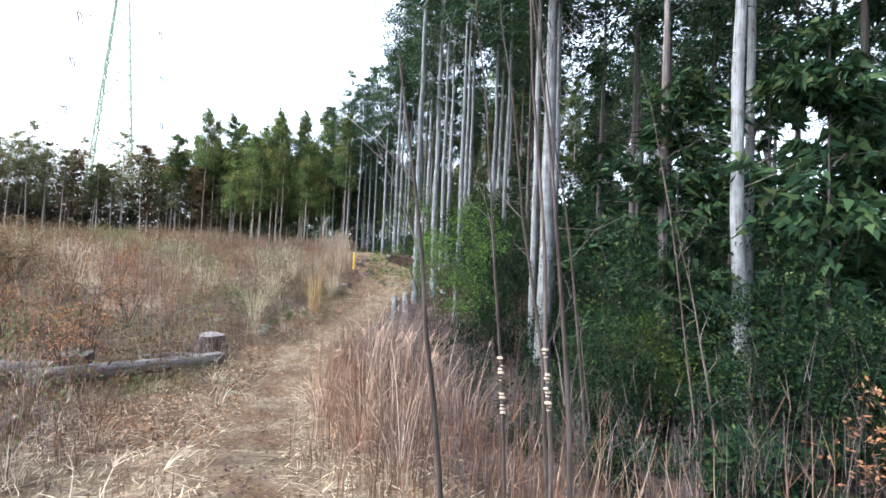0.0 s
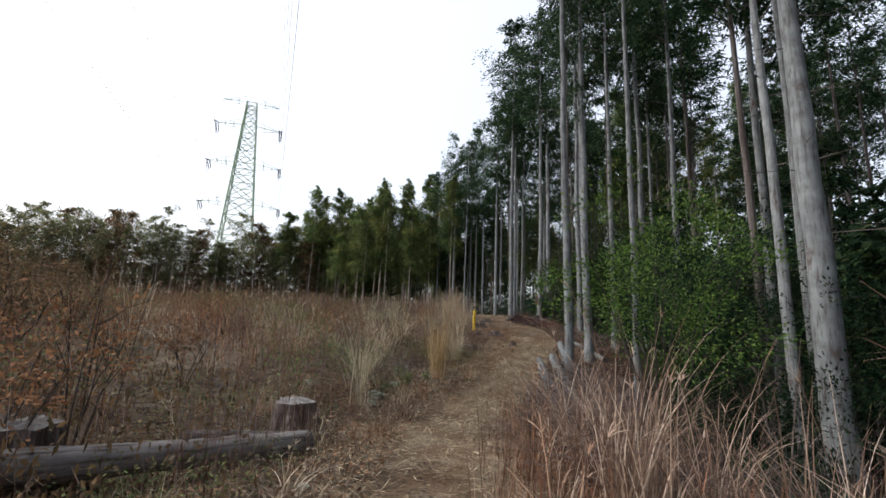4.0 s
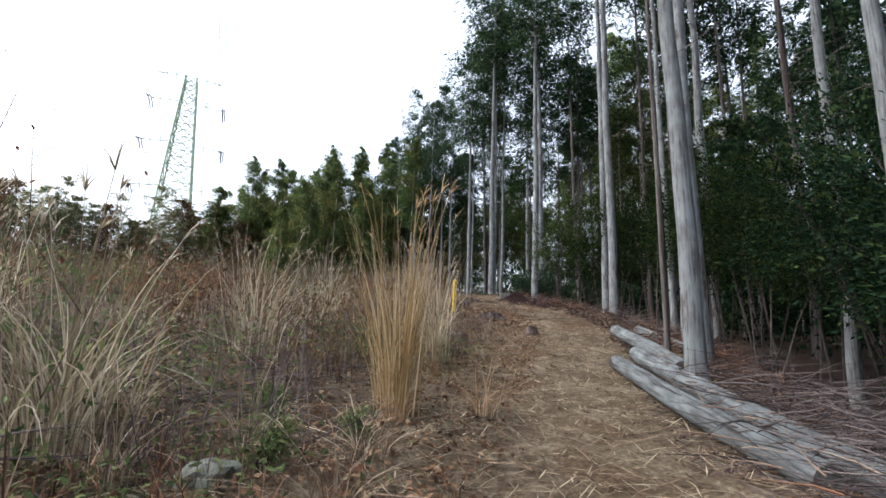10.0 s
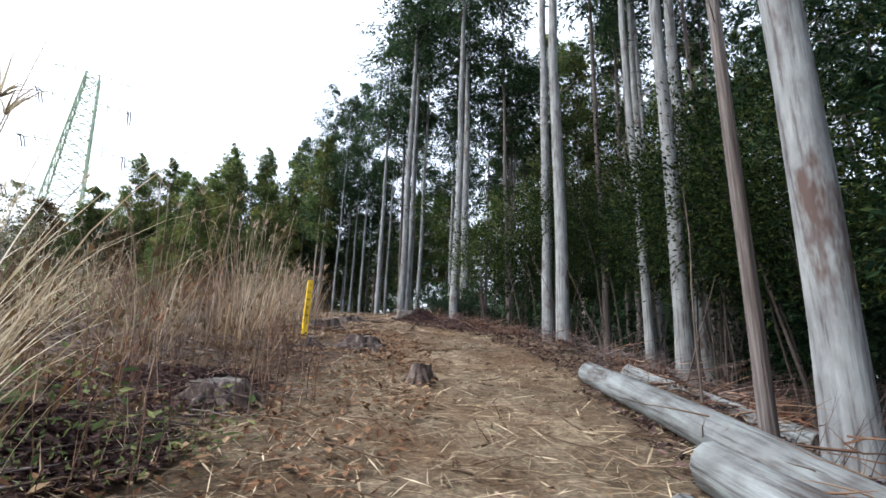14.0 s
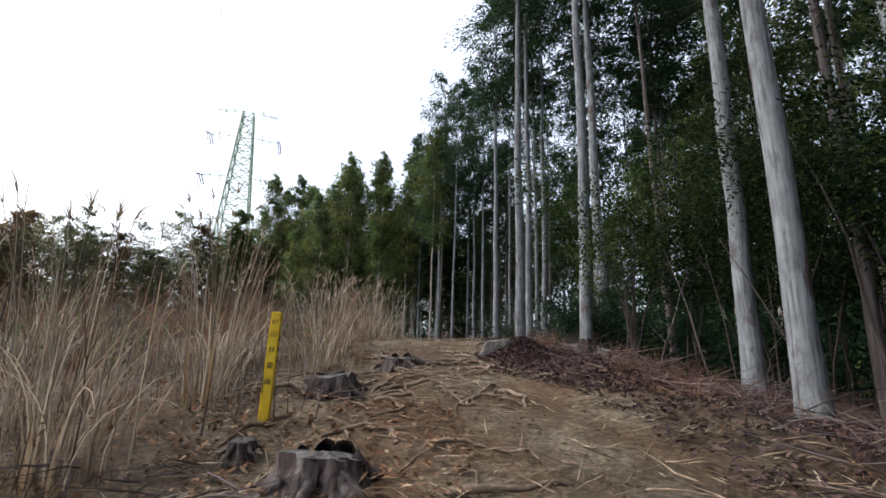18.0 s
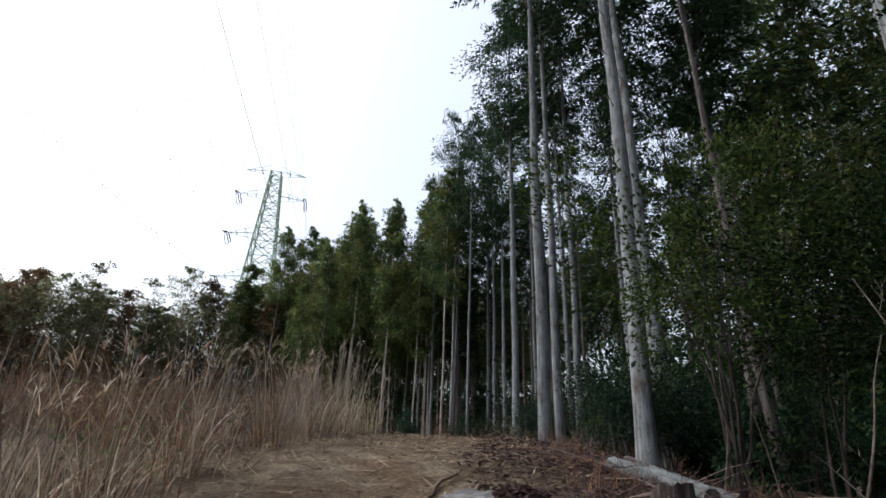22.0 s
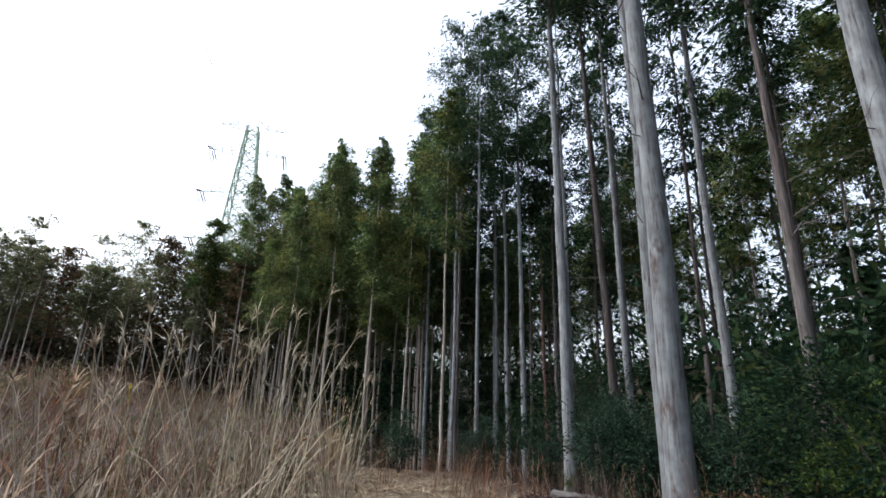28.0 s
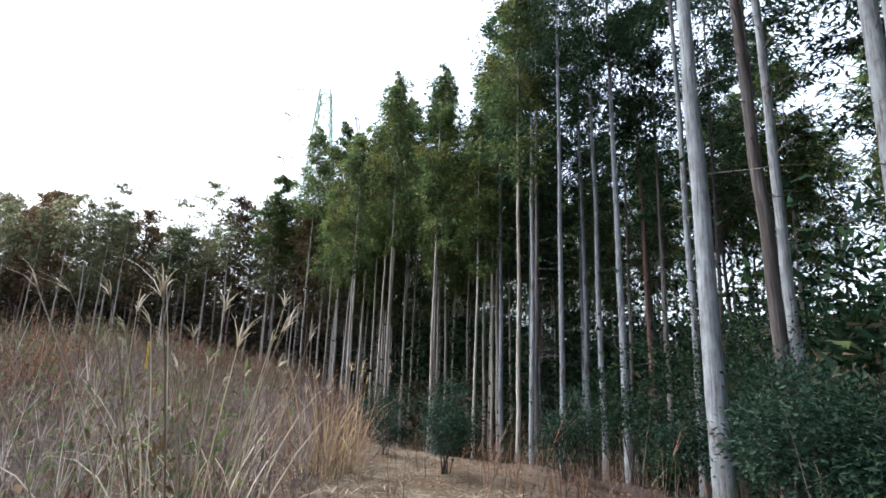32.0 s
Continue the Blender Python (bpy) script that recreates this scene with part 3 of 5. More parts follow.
def conifer(name, label, height, dia, base, radius, bark, leafmat, nb, nl, L, W, shape="dome", droop=.25, dead=14, category="tree", group="", sides=12, clump=.42, dead_parts=False):
    tree = tagged(new(name), label, category, group)
    tm, P = trunk_mesh(height, dia, sides)
    part("trunk", tm, bark, tree, smooth=True)
    limbs, lf = crown_mesh(P, base, height * .995, radius, nb, nl, L, W, shape, droop, clump)
    tagged(part("branchwork", limbs, DEAD, tree), kind="stuff")
    part("crown", lf, leafmat, tree)
    if dead:
        if dead_parts:
            for k in range(dead):
                part("dead_branch", dead_limbs(P, base * .3, base * 1.02, 1, radius * .8), DEAD, tree)
        else:
            tagged(part("dead_branchwork", dead_limbs(P, base * .35, base * 1.02, dead, radius * .8), DEAD, tree), kind="stuff")
    return tree


EDGE = "trees along the wood's edge"
H_LABEL = "tall straight conifer with pale grey bark and high crown"
S_LABEL = "tall cedar with pale trunk and full olive-green crown"
F_LABEL = "distant slender tree with thin olive crown behind the clearing"
HINOKIS = [conifer("hinoki_tree", H_LABEL, 23 + k, .32, 13.2 + .5 * k, 2.2, BARK, HINOKI, 52, 7000, .21, .08, group=EDGE, dead=16, dead_parts=True, clump=.62) for k in range(4)]
INNERS = [conifer("hinoki_tree", "tall conifer inside the wood, shade put into its brownish trunk", 21.0 + k, .28, 12.0 + .7 * k, 2.3, BARK_DARK, HINOKI, 44, 3600, .27, .10, group="trees inside the wood", dead=20, sides=9, clump=.62) for k in range(3)]
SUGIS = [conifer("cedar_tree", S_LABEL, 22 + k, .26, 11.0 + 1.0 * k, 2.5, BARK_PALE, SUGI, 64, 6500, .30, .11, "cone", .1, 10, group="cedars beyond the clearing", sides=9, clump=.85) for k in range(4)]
REDS = [conifer("cedar_tree", "cedar with red-brown trunk and dead lower twigs", 21, .26, 11, 1.8, BARK_RED, HINOKI, 46, 4000, .28, .11, "dome", .2, 90, group="cedars beyond the clearing", sides=9, clump=.85)]
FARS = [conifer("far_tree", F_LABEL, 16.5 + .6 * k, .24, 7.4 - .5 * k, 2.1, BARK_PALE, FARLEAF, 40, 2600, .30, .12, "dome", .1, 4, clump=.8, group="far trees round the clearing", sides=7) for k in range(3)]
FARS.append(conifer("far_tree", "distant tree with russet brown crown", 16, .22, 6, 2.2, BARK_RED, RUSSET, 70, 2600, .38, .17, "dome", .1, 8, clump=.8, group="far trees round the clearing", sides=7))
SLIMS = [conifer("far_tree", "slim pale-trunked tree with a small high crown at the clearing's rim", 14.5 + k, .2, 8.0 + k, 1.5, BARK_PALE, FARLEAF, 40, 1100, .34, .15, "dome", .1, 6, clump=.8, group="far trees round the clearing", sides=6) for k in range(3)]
# Low-crowned fillers, added to block bright sky between the trunks.
YOUNG = [conifer("young_conifer", "young low-branched conifer added to fill bright gaps in the wood", 7.5 + 2 * k, .11, 1.0 + k, 1.9, BARK_DARK, HINOKI, 60, 3000, .32, .13, "cone", .25, 0, group="young conifers in the shade", sides=7) for k in range(2)]

_used = set()


def plant(pool, x, y, dia=1.0, tall=1.0, lean=(0, 0), turn=None, sink=.05):
    """Stands a tree of the pool at x, y; the first of each is the model itself."""
    ob = pool[int(rng.integers(len(pool)))]
    m = at(x, y, rng.uniform(0, 360) if turn is None else turn, (dia, dia, tall), sink, lean)
    if ob.name in _used:
        return copy_thing(ob, m @ Matrix.Diagonal((*(1 / k for k in ob.scale), 1)))
    _used.add(ob.name)
    ob.matrix_basis = m
    return ob


# trees that stand out along the walk: x, y, trunk width against the model, height against the model
FRONT = [(3.42, 16.06, 1.85, 1.0), (3.3, 17.2, .9, .97), (6.6, 10.6, 1.1, 1.0), (4.98, 21.9, 1.05, 1.0), (-1.19, 22.0, .94, 1.0), (-.4, 23.75, 1.0, 1.02),
         (-.12, 31.3, .98, .97), (.26, 34.2, 1.05, 1.0), (1.2, 28.7, .9, 1.0), (1.6, 30.8, .7, 1.0), (-2.2, 38.6, 1.1, .97), (-1.75, 51, 1.0, 1.0), (-4.39, 43.05, 1.22, 1.0),
         (-4.23, 45.48, 1.03, 1.0), (-6.05, 48.1, 1.0, .96), (.62, 20.4, .72, 1.0), (3.9, 35.5, 1.0, 1.0), (-1.47, 42.6, 1.35, 1.0), (-3.75, 47.9, .95, 1.0), (-4.3, 52.2, .85, 1.0),
         (3.2, 31.5, 1.15, 1.0), (5.0, 37.1, 1, 1),
         (3.3, 58.3, 1, 1), (4.6, 63.6, 1, 1), (-3.0, 70, 1.1, 1), (7.6, 12.0, .9, 1.0), (4.2, 18.3, .9, 1.0), (3.0, 25.2, .9, 1.0)]
rng = np.random.default_rng(11)
for x, y, w, h in FRONT:
    plant(HINOKIS, x, y, w, h)
def side_of(x, y):
    """Metres behind the wood's far edge, which bends back beyond the ridge."""
    u = -(x + 4) * .67 + (y - 43) * .74
    return (x + 4) * .74 + (y - 43) * .67 - np.interp(u, [6, 10, 24, 28, 36], [0, 4.2, 4.2, -.4, -2.2])


MIDDLE = [(-36, 74.3, 1, 1.0), (-30, 71, 1.1, 1.04), (-26.3, 68.6, .9, .98), (-22.9, 65.6, 1, 1.04), (-21.3, 62.8, .95, .97), (-17.9, 61.5, .85, .9), (-17.2, 68.0, 1.1, 1.08),
          (-13.9, 65.6, 1.0, 1.08), (-8.3, 57.4, 1.0, 1.08), (-9.4, 59.9, .9, 1.08), (-10.4, 62.4, 1.0, 1.1), (-12.4, 61.8, .8, 1.04), (-33, 75, 1, 1), (-6.2, 54.6, .8, 1.03), (-11.4, 66.8, 1, 1.12), (-15.6, 64.2, .9, 1.02), (-19.6, 65.8, .9, 1.0), (-14.3, 62.2, .9, 1.1), (-11.9, 58.6, .8, 1.08), (-10.2, 56.2, .75, 1.05)]
for x, y, w, h in MIDDLE:
    plant(SUGIS if x < -15 else HINOKIS, x, y, w * .9, h)
for x, y in spots(1500, (-44, 46, 0, 84), lambda x, y: (side_of(x, y) > .6) & (side_of(x, y) < 4.6) & (x < -7.5 - .2 * (y - 46)) & (y < 82), 3.0):
    plant(SUGIS if x < -15 else INNERS, x, y, rng.uniform(.8, 1.1), rng.uniform(.84, 1.05), (rng.normal(0, .8), rng.normal(0, .8)))
plant(INNERS, -1.03, 23.65, .4, .75, (0, 0))
for x, y in [(9.2, 15.2), (10.5, 12.0), (7.4, 19.2), (12.2, 16.4)]:
    plant(INNERS, x, y, 1.05, .97)
for x, y, h in [(8.2, 10.3, 1.3), (9.8, 7.0, 1.2), (7.6, 14.6, 1.2), (11, 11.4, 1.4), (10.4, 15.4, 1.3), (12.4, 14, 1.4), (11.6, 6.4, 1.3)]:
    plant(YOUNG, x, y, 1.2, h)
for x, y in [(-14.8, 70.5), (-12.8, 67.5), (-7.6, 60.6)]:
    plant(REDS, x, y)

_taken = [(p[0], p[1]) for p in FRONT + MIDDLE]


def free(x, y, gap=1.6):
    ok = np.ones(len(x), bool)
    for a, b in _taken:
        ok &= (x - a) ** 2 + (y - b) ** 2 > gap * gap
    return ok


def in_wood(x, y):
    d = x - track_x(y)
    right = np.where(y < 44, (d > 6.4 + .8 * np.sin(y * .7) + 1.6 * step(20, 14, y)) & (side_of(x, y) > -99), side_of(x, y) > 3.5)
    return right & (x - track_x(np.minimum(y, 44)) < 31) & free(x, y)


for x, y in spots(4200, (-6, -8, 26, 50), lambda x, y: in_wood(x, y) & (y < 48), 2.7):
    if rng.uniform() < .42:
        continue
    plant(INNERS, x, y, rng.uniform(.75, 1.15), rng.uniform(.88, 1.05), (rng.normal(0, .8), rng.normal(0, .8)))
for x, y in spots(5000, (-34, 46, 27, 95), lambda x, y: in_wood(x, y) & (side_of(x, y) < 27) & (y >= 46), 2.8):
    if x > -5 and side_of(x, y) < 18 and rng.uniform() < (.12 if x < 0 else .25):
        continue
    plant(INNERS if side_of(x, y) < 11 and x > -16 else SUGIS, x, y, rng.uniform(.75, 1.1), rng.uniform(.85, 1.04), (rng.normal(0, .8), rng.normal(0, .8)))


def behind(x, y):
    """Beyond the clearing's far rim."""
    return (y > rim(x)) & (y < rim(x) + 10)


for x, y in spots(12000, (-125, -5, -29, 92), behind, 2.1):
    if x > -62 and rng.uniform() < .15:
        plant(SUGIS, x, y, rng.uniform(.75, 1.0), rng.uniform(.56, .72), (rng.normal(0, 1.2), rng.normal(0, 1.2)))
    else:
        plant(FARS, x, y, rng.uniform(.8, 1.2), rng.uniform(.74, 1.04), (rng.normal(0, 1.2), rng.normal(0, 1.2)))
for x, y in spots(6000, (-115, 5, -29, 84), lambda x, y: behind(x, y + 1.6) & ~behind(x, y - .6), 1.9):
    plant(SLIMS, x, y, rng.uniform(.8, 1.2), rng.uniform(.72, 1.0), (rng.normal(0, 1.5), rng.normal(0, 1.5)))
for x, y in spots(700, (-40, 50, -11, 78), lambda x, y: (side_of(x, y) > -1.0) & (side_of(x, y) < .8), 3.4):
    plant(SUGIS, x, y, rng.uniform(.6, .85), rng.uniform(.72, .92), (rng.normal(0, 1.0), rng.normal(0, 1.0)))
for x, y in spots(400, (-44, 72, -27, 92), lambda x, y: (side_of(x, y) > -6) & (side_of(x, y) < 6), 2.7):
    plant(SUGIS, x, y, rng.uniform(.8, 1.1), rng.uniform(.75, .95), (rng.normal(0, .8), rng.normal(0, .8)))
for x, y in spots(700, (-2, 4, 18, 46), lambda x, y: in_wood(x, y) & (x - track_x(y) > 9) & (y > 8) & (y < 34), 3.6):
    plant(YOUNG, x, y, rng.uniform(.8, 1.3), rng.uniform(.6, 1.1))
for x, y in spots(900, (8, -8, 34, 50), lambda x, y: (x - track_x(y) > 15 + 1.0 * (y < 8)) & (x - track_x(y) < 31), 3.6):
    plant(YOUNG, x, y, rng.uniform(1.0, 1.5), rng.uniform(.7, 1.1))
for x, y in spots(2400, (-45, 46, 34, 110), lambda x, y: (side_of(x, y) > 15) & (side_of(x, y) < 27) & (y > 46), 2.6):
    plant(YOUNG, x, y, rng.uniform(1.0, 1.5), rng.uniform(.8, 1.2))
for x, y in spots(6000, (-75, 20, -33, 98), lambda x, y: behind(x, y - 8), 4.8):
    plant(YOUNG, x, y, rng.uniform(1.1, 1.6), rng.uniform(.5, .8))



def thicket(name, label, P, size, mat, n=240, L=.16, up=.42):
    """Undergrowth deep in the wood and added dark backing: masses of small leaves, joined."""
    out = []
    for x, y, z in on_ground(P):
        s = rng.uniform(*size)
        c = np.clip(rng.normal(0, 1, (n, 3)), -1.7, 1.7) * [.6 * s, .6 * s, up * s] + [x, y, z + .55 * s]
        c[:, 2] = np.maximum(c[:, 2], z + .05)
        out.append(leaves(c, rng.normal(0, 1, (n, 3)), L * rng.uniform(.6, 1.5, n), L * .5, .4, tri=True))
    return tagged(part(name, join(out), mat), label, "undergrowth", kind="stuff")


thicket("undergrowth", "dark evergreen undergrowth between the trunks", spots(2000, (-40, 44, 14, 98), lambda x, y: (side_of(x, y) > 5.5) & (side_of(x, y) < 26) & (x < 14), 2.4), (1.2, 2.4), EVERGREEN, 420, .22)
# Dark leaf masses added so that no bright sky shows between the trunks.
thicket("undergrowth", "dark leaf masses added as backing behind the clearing's far trees", spots(14000, (-125, -5, -29, 104), lambda x, y: behind(x, y - 8), 2.3), (3.6, 5.2), FARSHADE, 460, .6, .5)
thicket("undergrowth", "brown leaf masses standing in for shade under the clearing's far trees", spots(9000, (-125, -5, -29, 100), lambda x, y: behind(x, y - 5) & ~behind(x, y - 11), 1.9), (2.2, 3.8), FARSHADE, 520, .5, .6)
thicket("undergrowth", "dark leaf masses added as backing deep between the cedars", spots(5000, (-46, 44, 36, 112), lambda x, y: (side_of(x, y) > 13) & (side_of(x, y) < 25), 2.2), (4.4, 6.6), HINOKI, 1000, .44, .55)
thicket("far_woodland", "dark leaf masses added as backing close behind the cedars", spots(3000, (-50, 57, 34, 100), lambda x, y: (side_of(x, y) > 7.5) & (side_of(x, y) < 13) & (y > 57), 2.6), (5.0, 8.0), EVERGREEN, 900, .34, .52)
thicket("far_woodland", "dark leaf masses added as backing far back in the wood", spots(3000, (-50, 44, 62, 112), lambda x, y: (side_of(x, y) > 25) & (side_of(x, y) < 33), 2.5), (7.5, 11.0), HINOKI, 1300, .5, .5)
thicket("far_woodland", "dark leaf masses added as backing far back beside the trail", spots(3000, (22, -25, 52, 34), lambda x, y: (x - track_x(y) > 26) & (x - track_x(y) < 34), 2.5), (4.0, 6.0), HINOKI, 600, .6, .5)
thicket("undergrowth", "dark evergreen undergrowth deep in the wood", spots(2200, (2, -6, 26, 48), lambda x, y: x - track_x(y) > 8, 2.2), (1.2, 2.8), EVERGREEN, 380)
thicket("undergrowth", "low leaf masses standing in for shade at the feet of the far cedars", spots(5000, (-46, 55, 8, 100), lambda x, y: (side_of(x, y) > 6) & (side_of(x, y) < 9.5) & (y > 55), 1.9), (2.2, 3.6), FARSHADE, 420, .34, .6)
thicket("far_woodland", "brownish leaf masses added as backing at the clearing's far corner", spots(3000, (-46, 82, -14, 106), lambda x, y: (y > 84 - .3 * (x + 30)), 2.3), (3.6, 5.6), FARSHADE, 520, .55, .55)
# ---- shrubs ----
rng = np.random.default_rng(12)
def shrub(name, label, height, radius, nl, L, W, leafmat, stems=9, category="shrub", group="", lumps=9, low=.06):
    ob = tagged(new(name), label, category, group)
    az = rng.uniform(0, 6.28, stems)
    V, F, B = strands(np.column_stack([rng.normal(0, .08 * radius, (stems, 2)), np.full(stems, -.1)]), az, rng.uniform(.05, .3, stems), rng.uniform(.0, .35, stems), height * rng.uniform(.6, 1.0, stems), .011 + .003 * height, 6, 5, .05)
    tw = strands(B[:, 3:6].reshape(-1, 3), rng.uniform(0, 6.28, stems * 3), rng.uniform(.4, 1.2, stems * 3), .2, height * .35, .007, 4, 3, .08)
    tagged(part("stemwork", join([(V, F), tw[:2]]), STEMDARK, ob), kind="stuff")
    tips = np.concatenate([tw[2][:, 2:].reshape(-1, 3), B[:, 4:].reshape(-1, 3)])
    npad = lumps * 6
    c = tips[rng.integers(0, len(tips), npad)] + rng.normal(0, .16, (npad, 3)) * radius
    far = np.hypot(c[:, 0], c[:, 1])
    c[:, :2] *= np.minimum(1, 1.2 * radius / np.maximum(far, .01))[:, None] ** .8
    under = c[:, 2] < low + .1
    c[under, 2] = low + .1 + np.minimum(rng.exponential(.3 * height, under.sum()), .6 * height)
    out = (c - np.array([0, 0, height * .4])) / max(radius, .3)
    part("foliage", pads(c, radius * rng.uniform(.14, .34, npad), nl, L, W, out, .55, .38, .3, False), leafmat, ob)
    return ob


G_SHR = "evergreen shrubs at the wood's edge"
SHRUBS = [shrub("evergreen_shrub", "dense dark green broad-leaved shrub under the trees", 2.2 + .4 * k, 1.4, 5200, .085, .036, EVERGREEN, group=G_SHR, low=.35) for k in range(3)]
BRIGHTS = [shrub("evergreen_shrub", "yellow-green broad-leaved shrub with a lit look in its leaf colour", 3.2, 1.4, 4600, .09, .04, BRIGHTLEAF, group=G_SHR)]
LOWS = [shrub("low_shrub", "low dark green shrub on the ground", .8, .6, 1100, .085, .038, EVERGREEN, 7, group="low shrubs") for k in range(2)]
GREENLOWS = [shrub("low_shrub", "low grey-green shrub beside the trail", .9, .65, 900, .085, .038, WEED, 7, group="low shrubs") for k in range(2)]
BIG = [shrub("understorey_tree", "tall evergreen understorey tree with glossy leaves", 5.2, 2.0, 7000, .10, .042, EVERGREEN, 12, "tree", G_SHR, 14, 1.3)]
FRESH = [shrub("understorey_tree", "fresh green broad-leaved small tree at the wood's edge", 6.0, 1.8, 8000, .085, .04, FRESHLEAF, 8, "tree", G_SHR, 16, 2.0)]
TEALS = [shrub("evergreen_shrub", "bluish-green broad-leaved shrub at the foot of the trees", 2.2 + .4 * k, 1.3, 4600, .085, .036, TEALLEAF, group=G_SHR, low=.25) for k in range(2)]
SPRAYS = [shrub("evergreen_shrub", "yellow-green leaf sprays of a shrub above dark ground", 1.9, 1.0, 2600, .075, .033, BRIGHTLEAF, group=G_SHR, low=.8)]
RUSSETS = [shrub("russet_sapling", "small sapling holding withered orange-brown leaves", 1.5, .5, 420, .06, .028, ORANGELEAF, 5, "sapling", "russet saplings") for k in range(2)]
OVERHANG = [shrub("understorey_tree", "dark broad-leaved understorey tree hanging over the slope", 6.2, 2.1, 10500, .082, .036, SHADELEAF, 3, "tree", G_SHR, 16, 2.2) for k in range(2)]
OLIVE = [shrub("understorey_tree", "olive-green broad-leaved understorey tree at the wood's edge", 5.6, 1.9, 6500, .10, .045, BRIGHTLEAF, 8, "tree", G_SHR, 14, 1.6)]

SHRUBS_SPOTS = [(-1.5, 44.6), (-.5, 43.2), (-2.4, 43.8), (.5, 45), (1.2, 42), (-1.0, 46.6), (1.5, 47), (0, 48.6), (-2, 50.4), (2.8, 44), (-3.7, 50.6), (-2.2, 41.4), (-1.8, 43.2), (1.9, 17.6), (3.4, 11.8), (4.3, 13.3), (3.6, 9.8), (5.0, 6.8), (6.2, 10.1), (-4.6, 51.5), (-7.8, 52.6), (5.6, 5.4)]
OVERHANG_SPOTS = [(2.0, 26.4), (1.9, 24.4), (2.4, 29.2), (2.6, 27.2), (1.7, 32.6), (3.0, 31.0), (1.3, 34.9), (.1, 37.6), (2.8, 33.2), (1.2, 36.4), (2.6, 36.2), (3.6, 29.0), (4.0, 32.2), (4.2, 25.4), (3.4, 22.8)]
BRIGHTS_SPOTS = [(4.4, 10.6), (2.0, 20.4)]
OLIVE_SPOTS = [(-1.3, 36.6)]
FRESH_SPOTS = [(.1, 14.9)]
TEALS_SPOTS = [(-5.2, 49.6), (-5.3, 47.3), (-4.5, 46.5), (-3.5, 46.9), (-5.0, 48.6), (-2.8, 45.8), (-3.0, 48.5), (-6.6, 50.6), (-2.4, 39.4), (-1.6, 41.6)]
BIG_SPOTS = [(2.5, 23.3), (2.0, 20.4), (2.0, 18.9), (2.6, 21.2), (5.4, 12.0), (4.8, 16.4), (-5.6, 52.6)]
for pool, places in ((SHRUBS, SHRUBS_SPOTS), (BRIGHTS, BRIGHTS_SPOTS), (OLIVE, OLIVE_SPOTS), (FRESH, FRESH_SPOTS), (TEALS, TEALS_SPOTS), (OVERHANG, OVERHANG_SPOTS), (BIG, BIG_SPOTS)):
    for x, y in places:
        plant(pool, x, y, rng.uniform(.85, 1.15), rng.uniform(.8, 1.15))
plant(OVERHANG, .45, 33.9, .62, .9)
for x, y in spots(900, (-2, 2, 16, 46), lambda x, y: (x - track_x(y) > 6.8) & (x - track_x(y) < 12) & ((y < 21) | (y > 37)), 3.6):
    plant(SHRUBS, x, y, rng.uniform(.8, 1.3), rng.uniform(.6, 1.1))
for x, y in spots(300, (-1, 2.5, 9, 19), lambda x, y: (np.abs(x - track_x(y) - 5.8) < 1.9) & (y > 5.5 - .6 * x), 1.3):
    plant(LOWS, x, y, rng.uniform(.9, 1.6), rng.uniform(.8, 1.7))
for x, y in spots(300, (-2, 20, 7, 40), lambda x, y: (np.abs(x - track_x(y) - 5.3) < 1.7) & (y > 36), 1.5):
    plant(LOWS, x, y, rng.uniform(.9, 1.7), rng.uniform(.8, 1.8))
for x, y in [(-10, 53.4), (-11.4, 54.2), (-8.6, 51.2), (-14, 55.8), (-16.5, 57.4), (-6.8, 49.6), (-12.9, 56.2), (-4.6, 46.2), (-3.6, 44.4)]:
    plant(LOWS, x, y, rng.uniform(.7, 1.3), rng.uniform(.7, 1.6))

for x, y, w in [(-9.8, 46.6, .6), (-8.2, 47.6, .6), (-11.4, 47.4, .4), (-13.0, 49.4, .5)]:
    plant(TEALS, x, y, w, w)
for x, y, w, h in [(-2.6, 42.0, 1.0, 1.0), (-1.9, 41.0, .9, 1.1), (-6.05, 46.7, .2, .3)]:
    plant(SPRAYS, x, y, w, h)
for x, y in [(-3.75, 42.7), (-3.45, 43.0)]:
    plant(RUSSETS, x, y, .9, .5)
for x, y, w in [(-5.55, 17.6, .42), (-5.95, 18.5, .4), (-5.15, 18.5, .34), (-5.7, 16.6, .28)]:
    plant(GREENLOWS, x, y, w, w * 1.1)

# ---- pampas tufts and brush ----
def tuft_arrays(n, height, spread, width=.007, plume=.2, bend=.9, apart=False):
    b = np.column_stack([rng.normal(0, spread, (n, 2)), np.full(n, -.03)])
    az = np.arctan2(b[:, 1], b[:, 0]) + rng.normal(0, .6, n)
    ln = height * rng.uniform(.45, 1.15, n)
    out = [strands(b, az, np.abs(rng.normal(.05, .10, n)), np.abs(rng.normal(bend, .55, n)), ln, width, 7, 2, .012, .2)[:2]]
    m = max(1, int(n * plume))
    k = strands(b[:m], az[:m], np.abs(rng.normal(.04, .07, m)), rng.uniform(.1, .5, m), height * rng.uniform(.85, 1.2, m), .0055, 6, 3, .012, .5)
    out.append(k[:2])
    tip = np.repeat(k[2][:, -1], 7, 0)
    q = len(tip)
    out.append(strands(tip, np.repeat(az[:m], 7) + rng.normal(0, .5, q), rng.uniform(.3, 1.1, q), 1.0, rng.uniform(.10, .24, q), .005, 3, 2, .02)[:2])
    return out if apart else join(out)


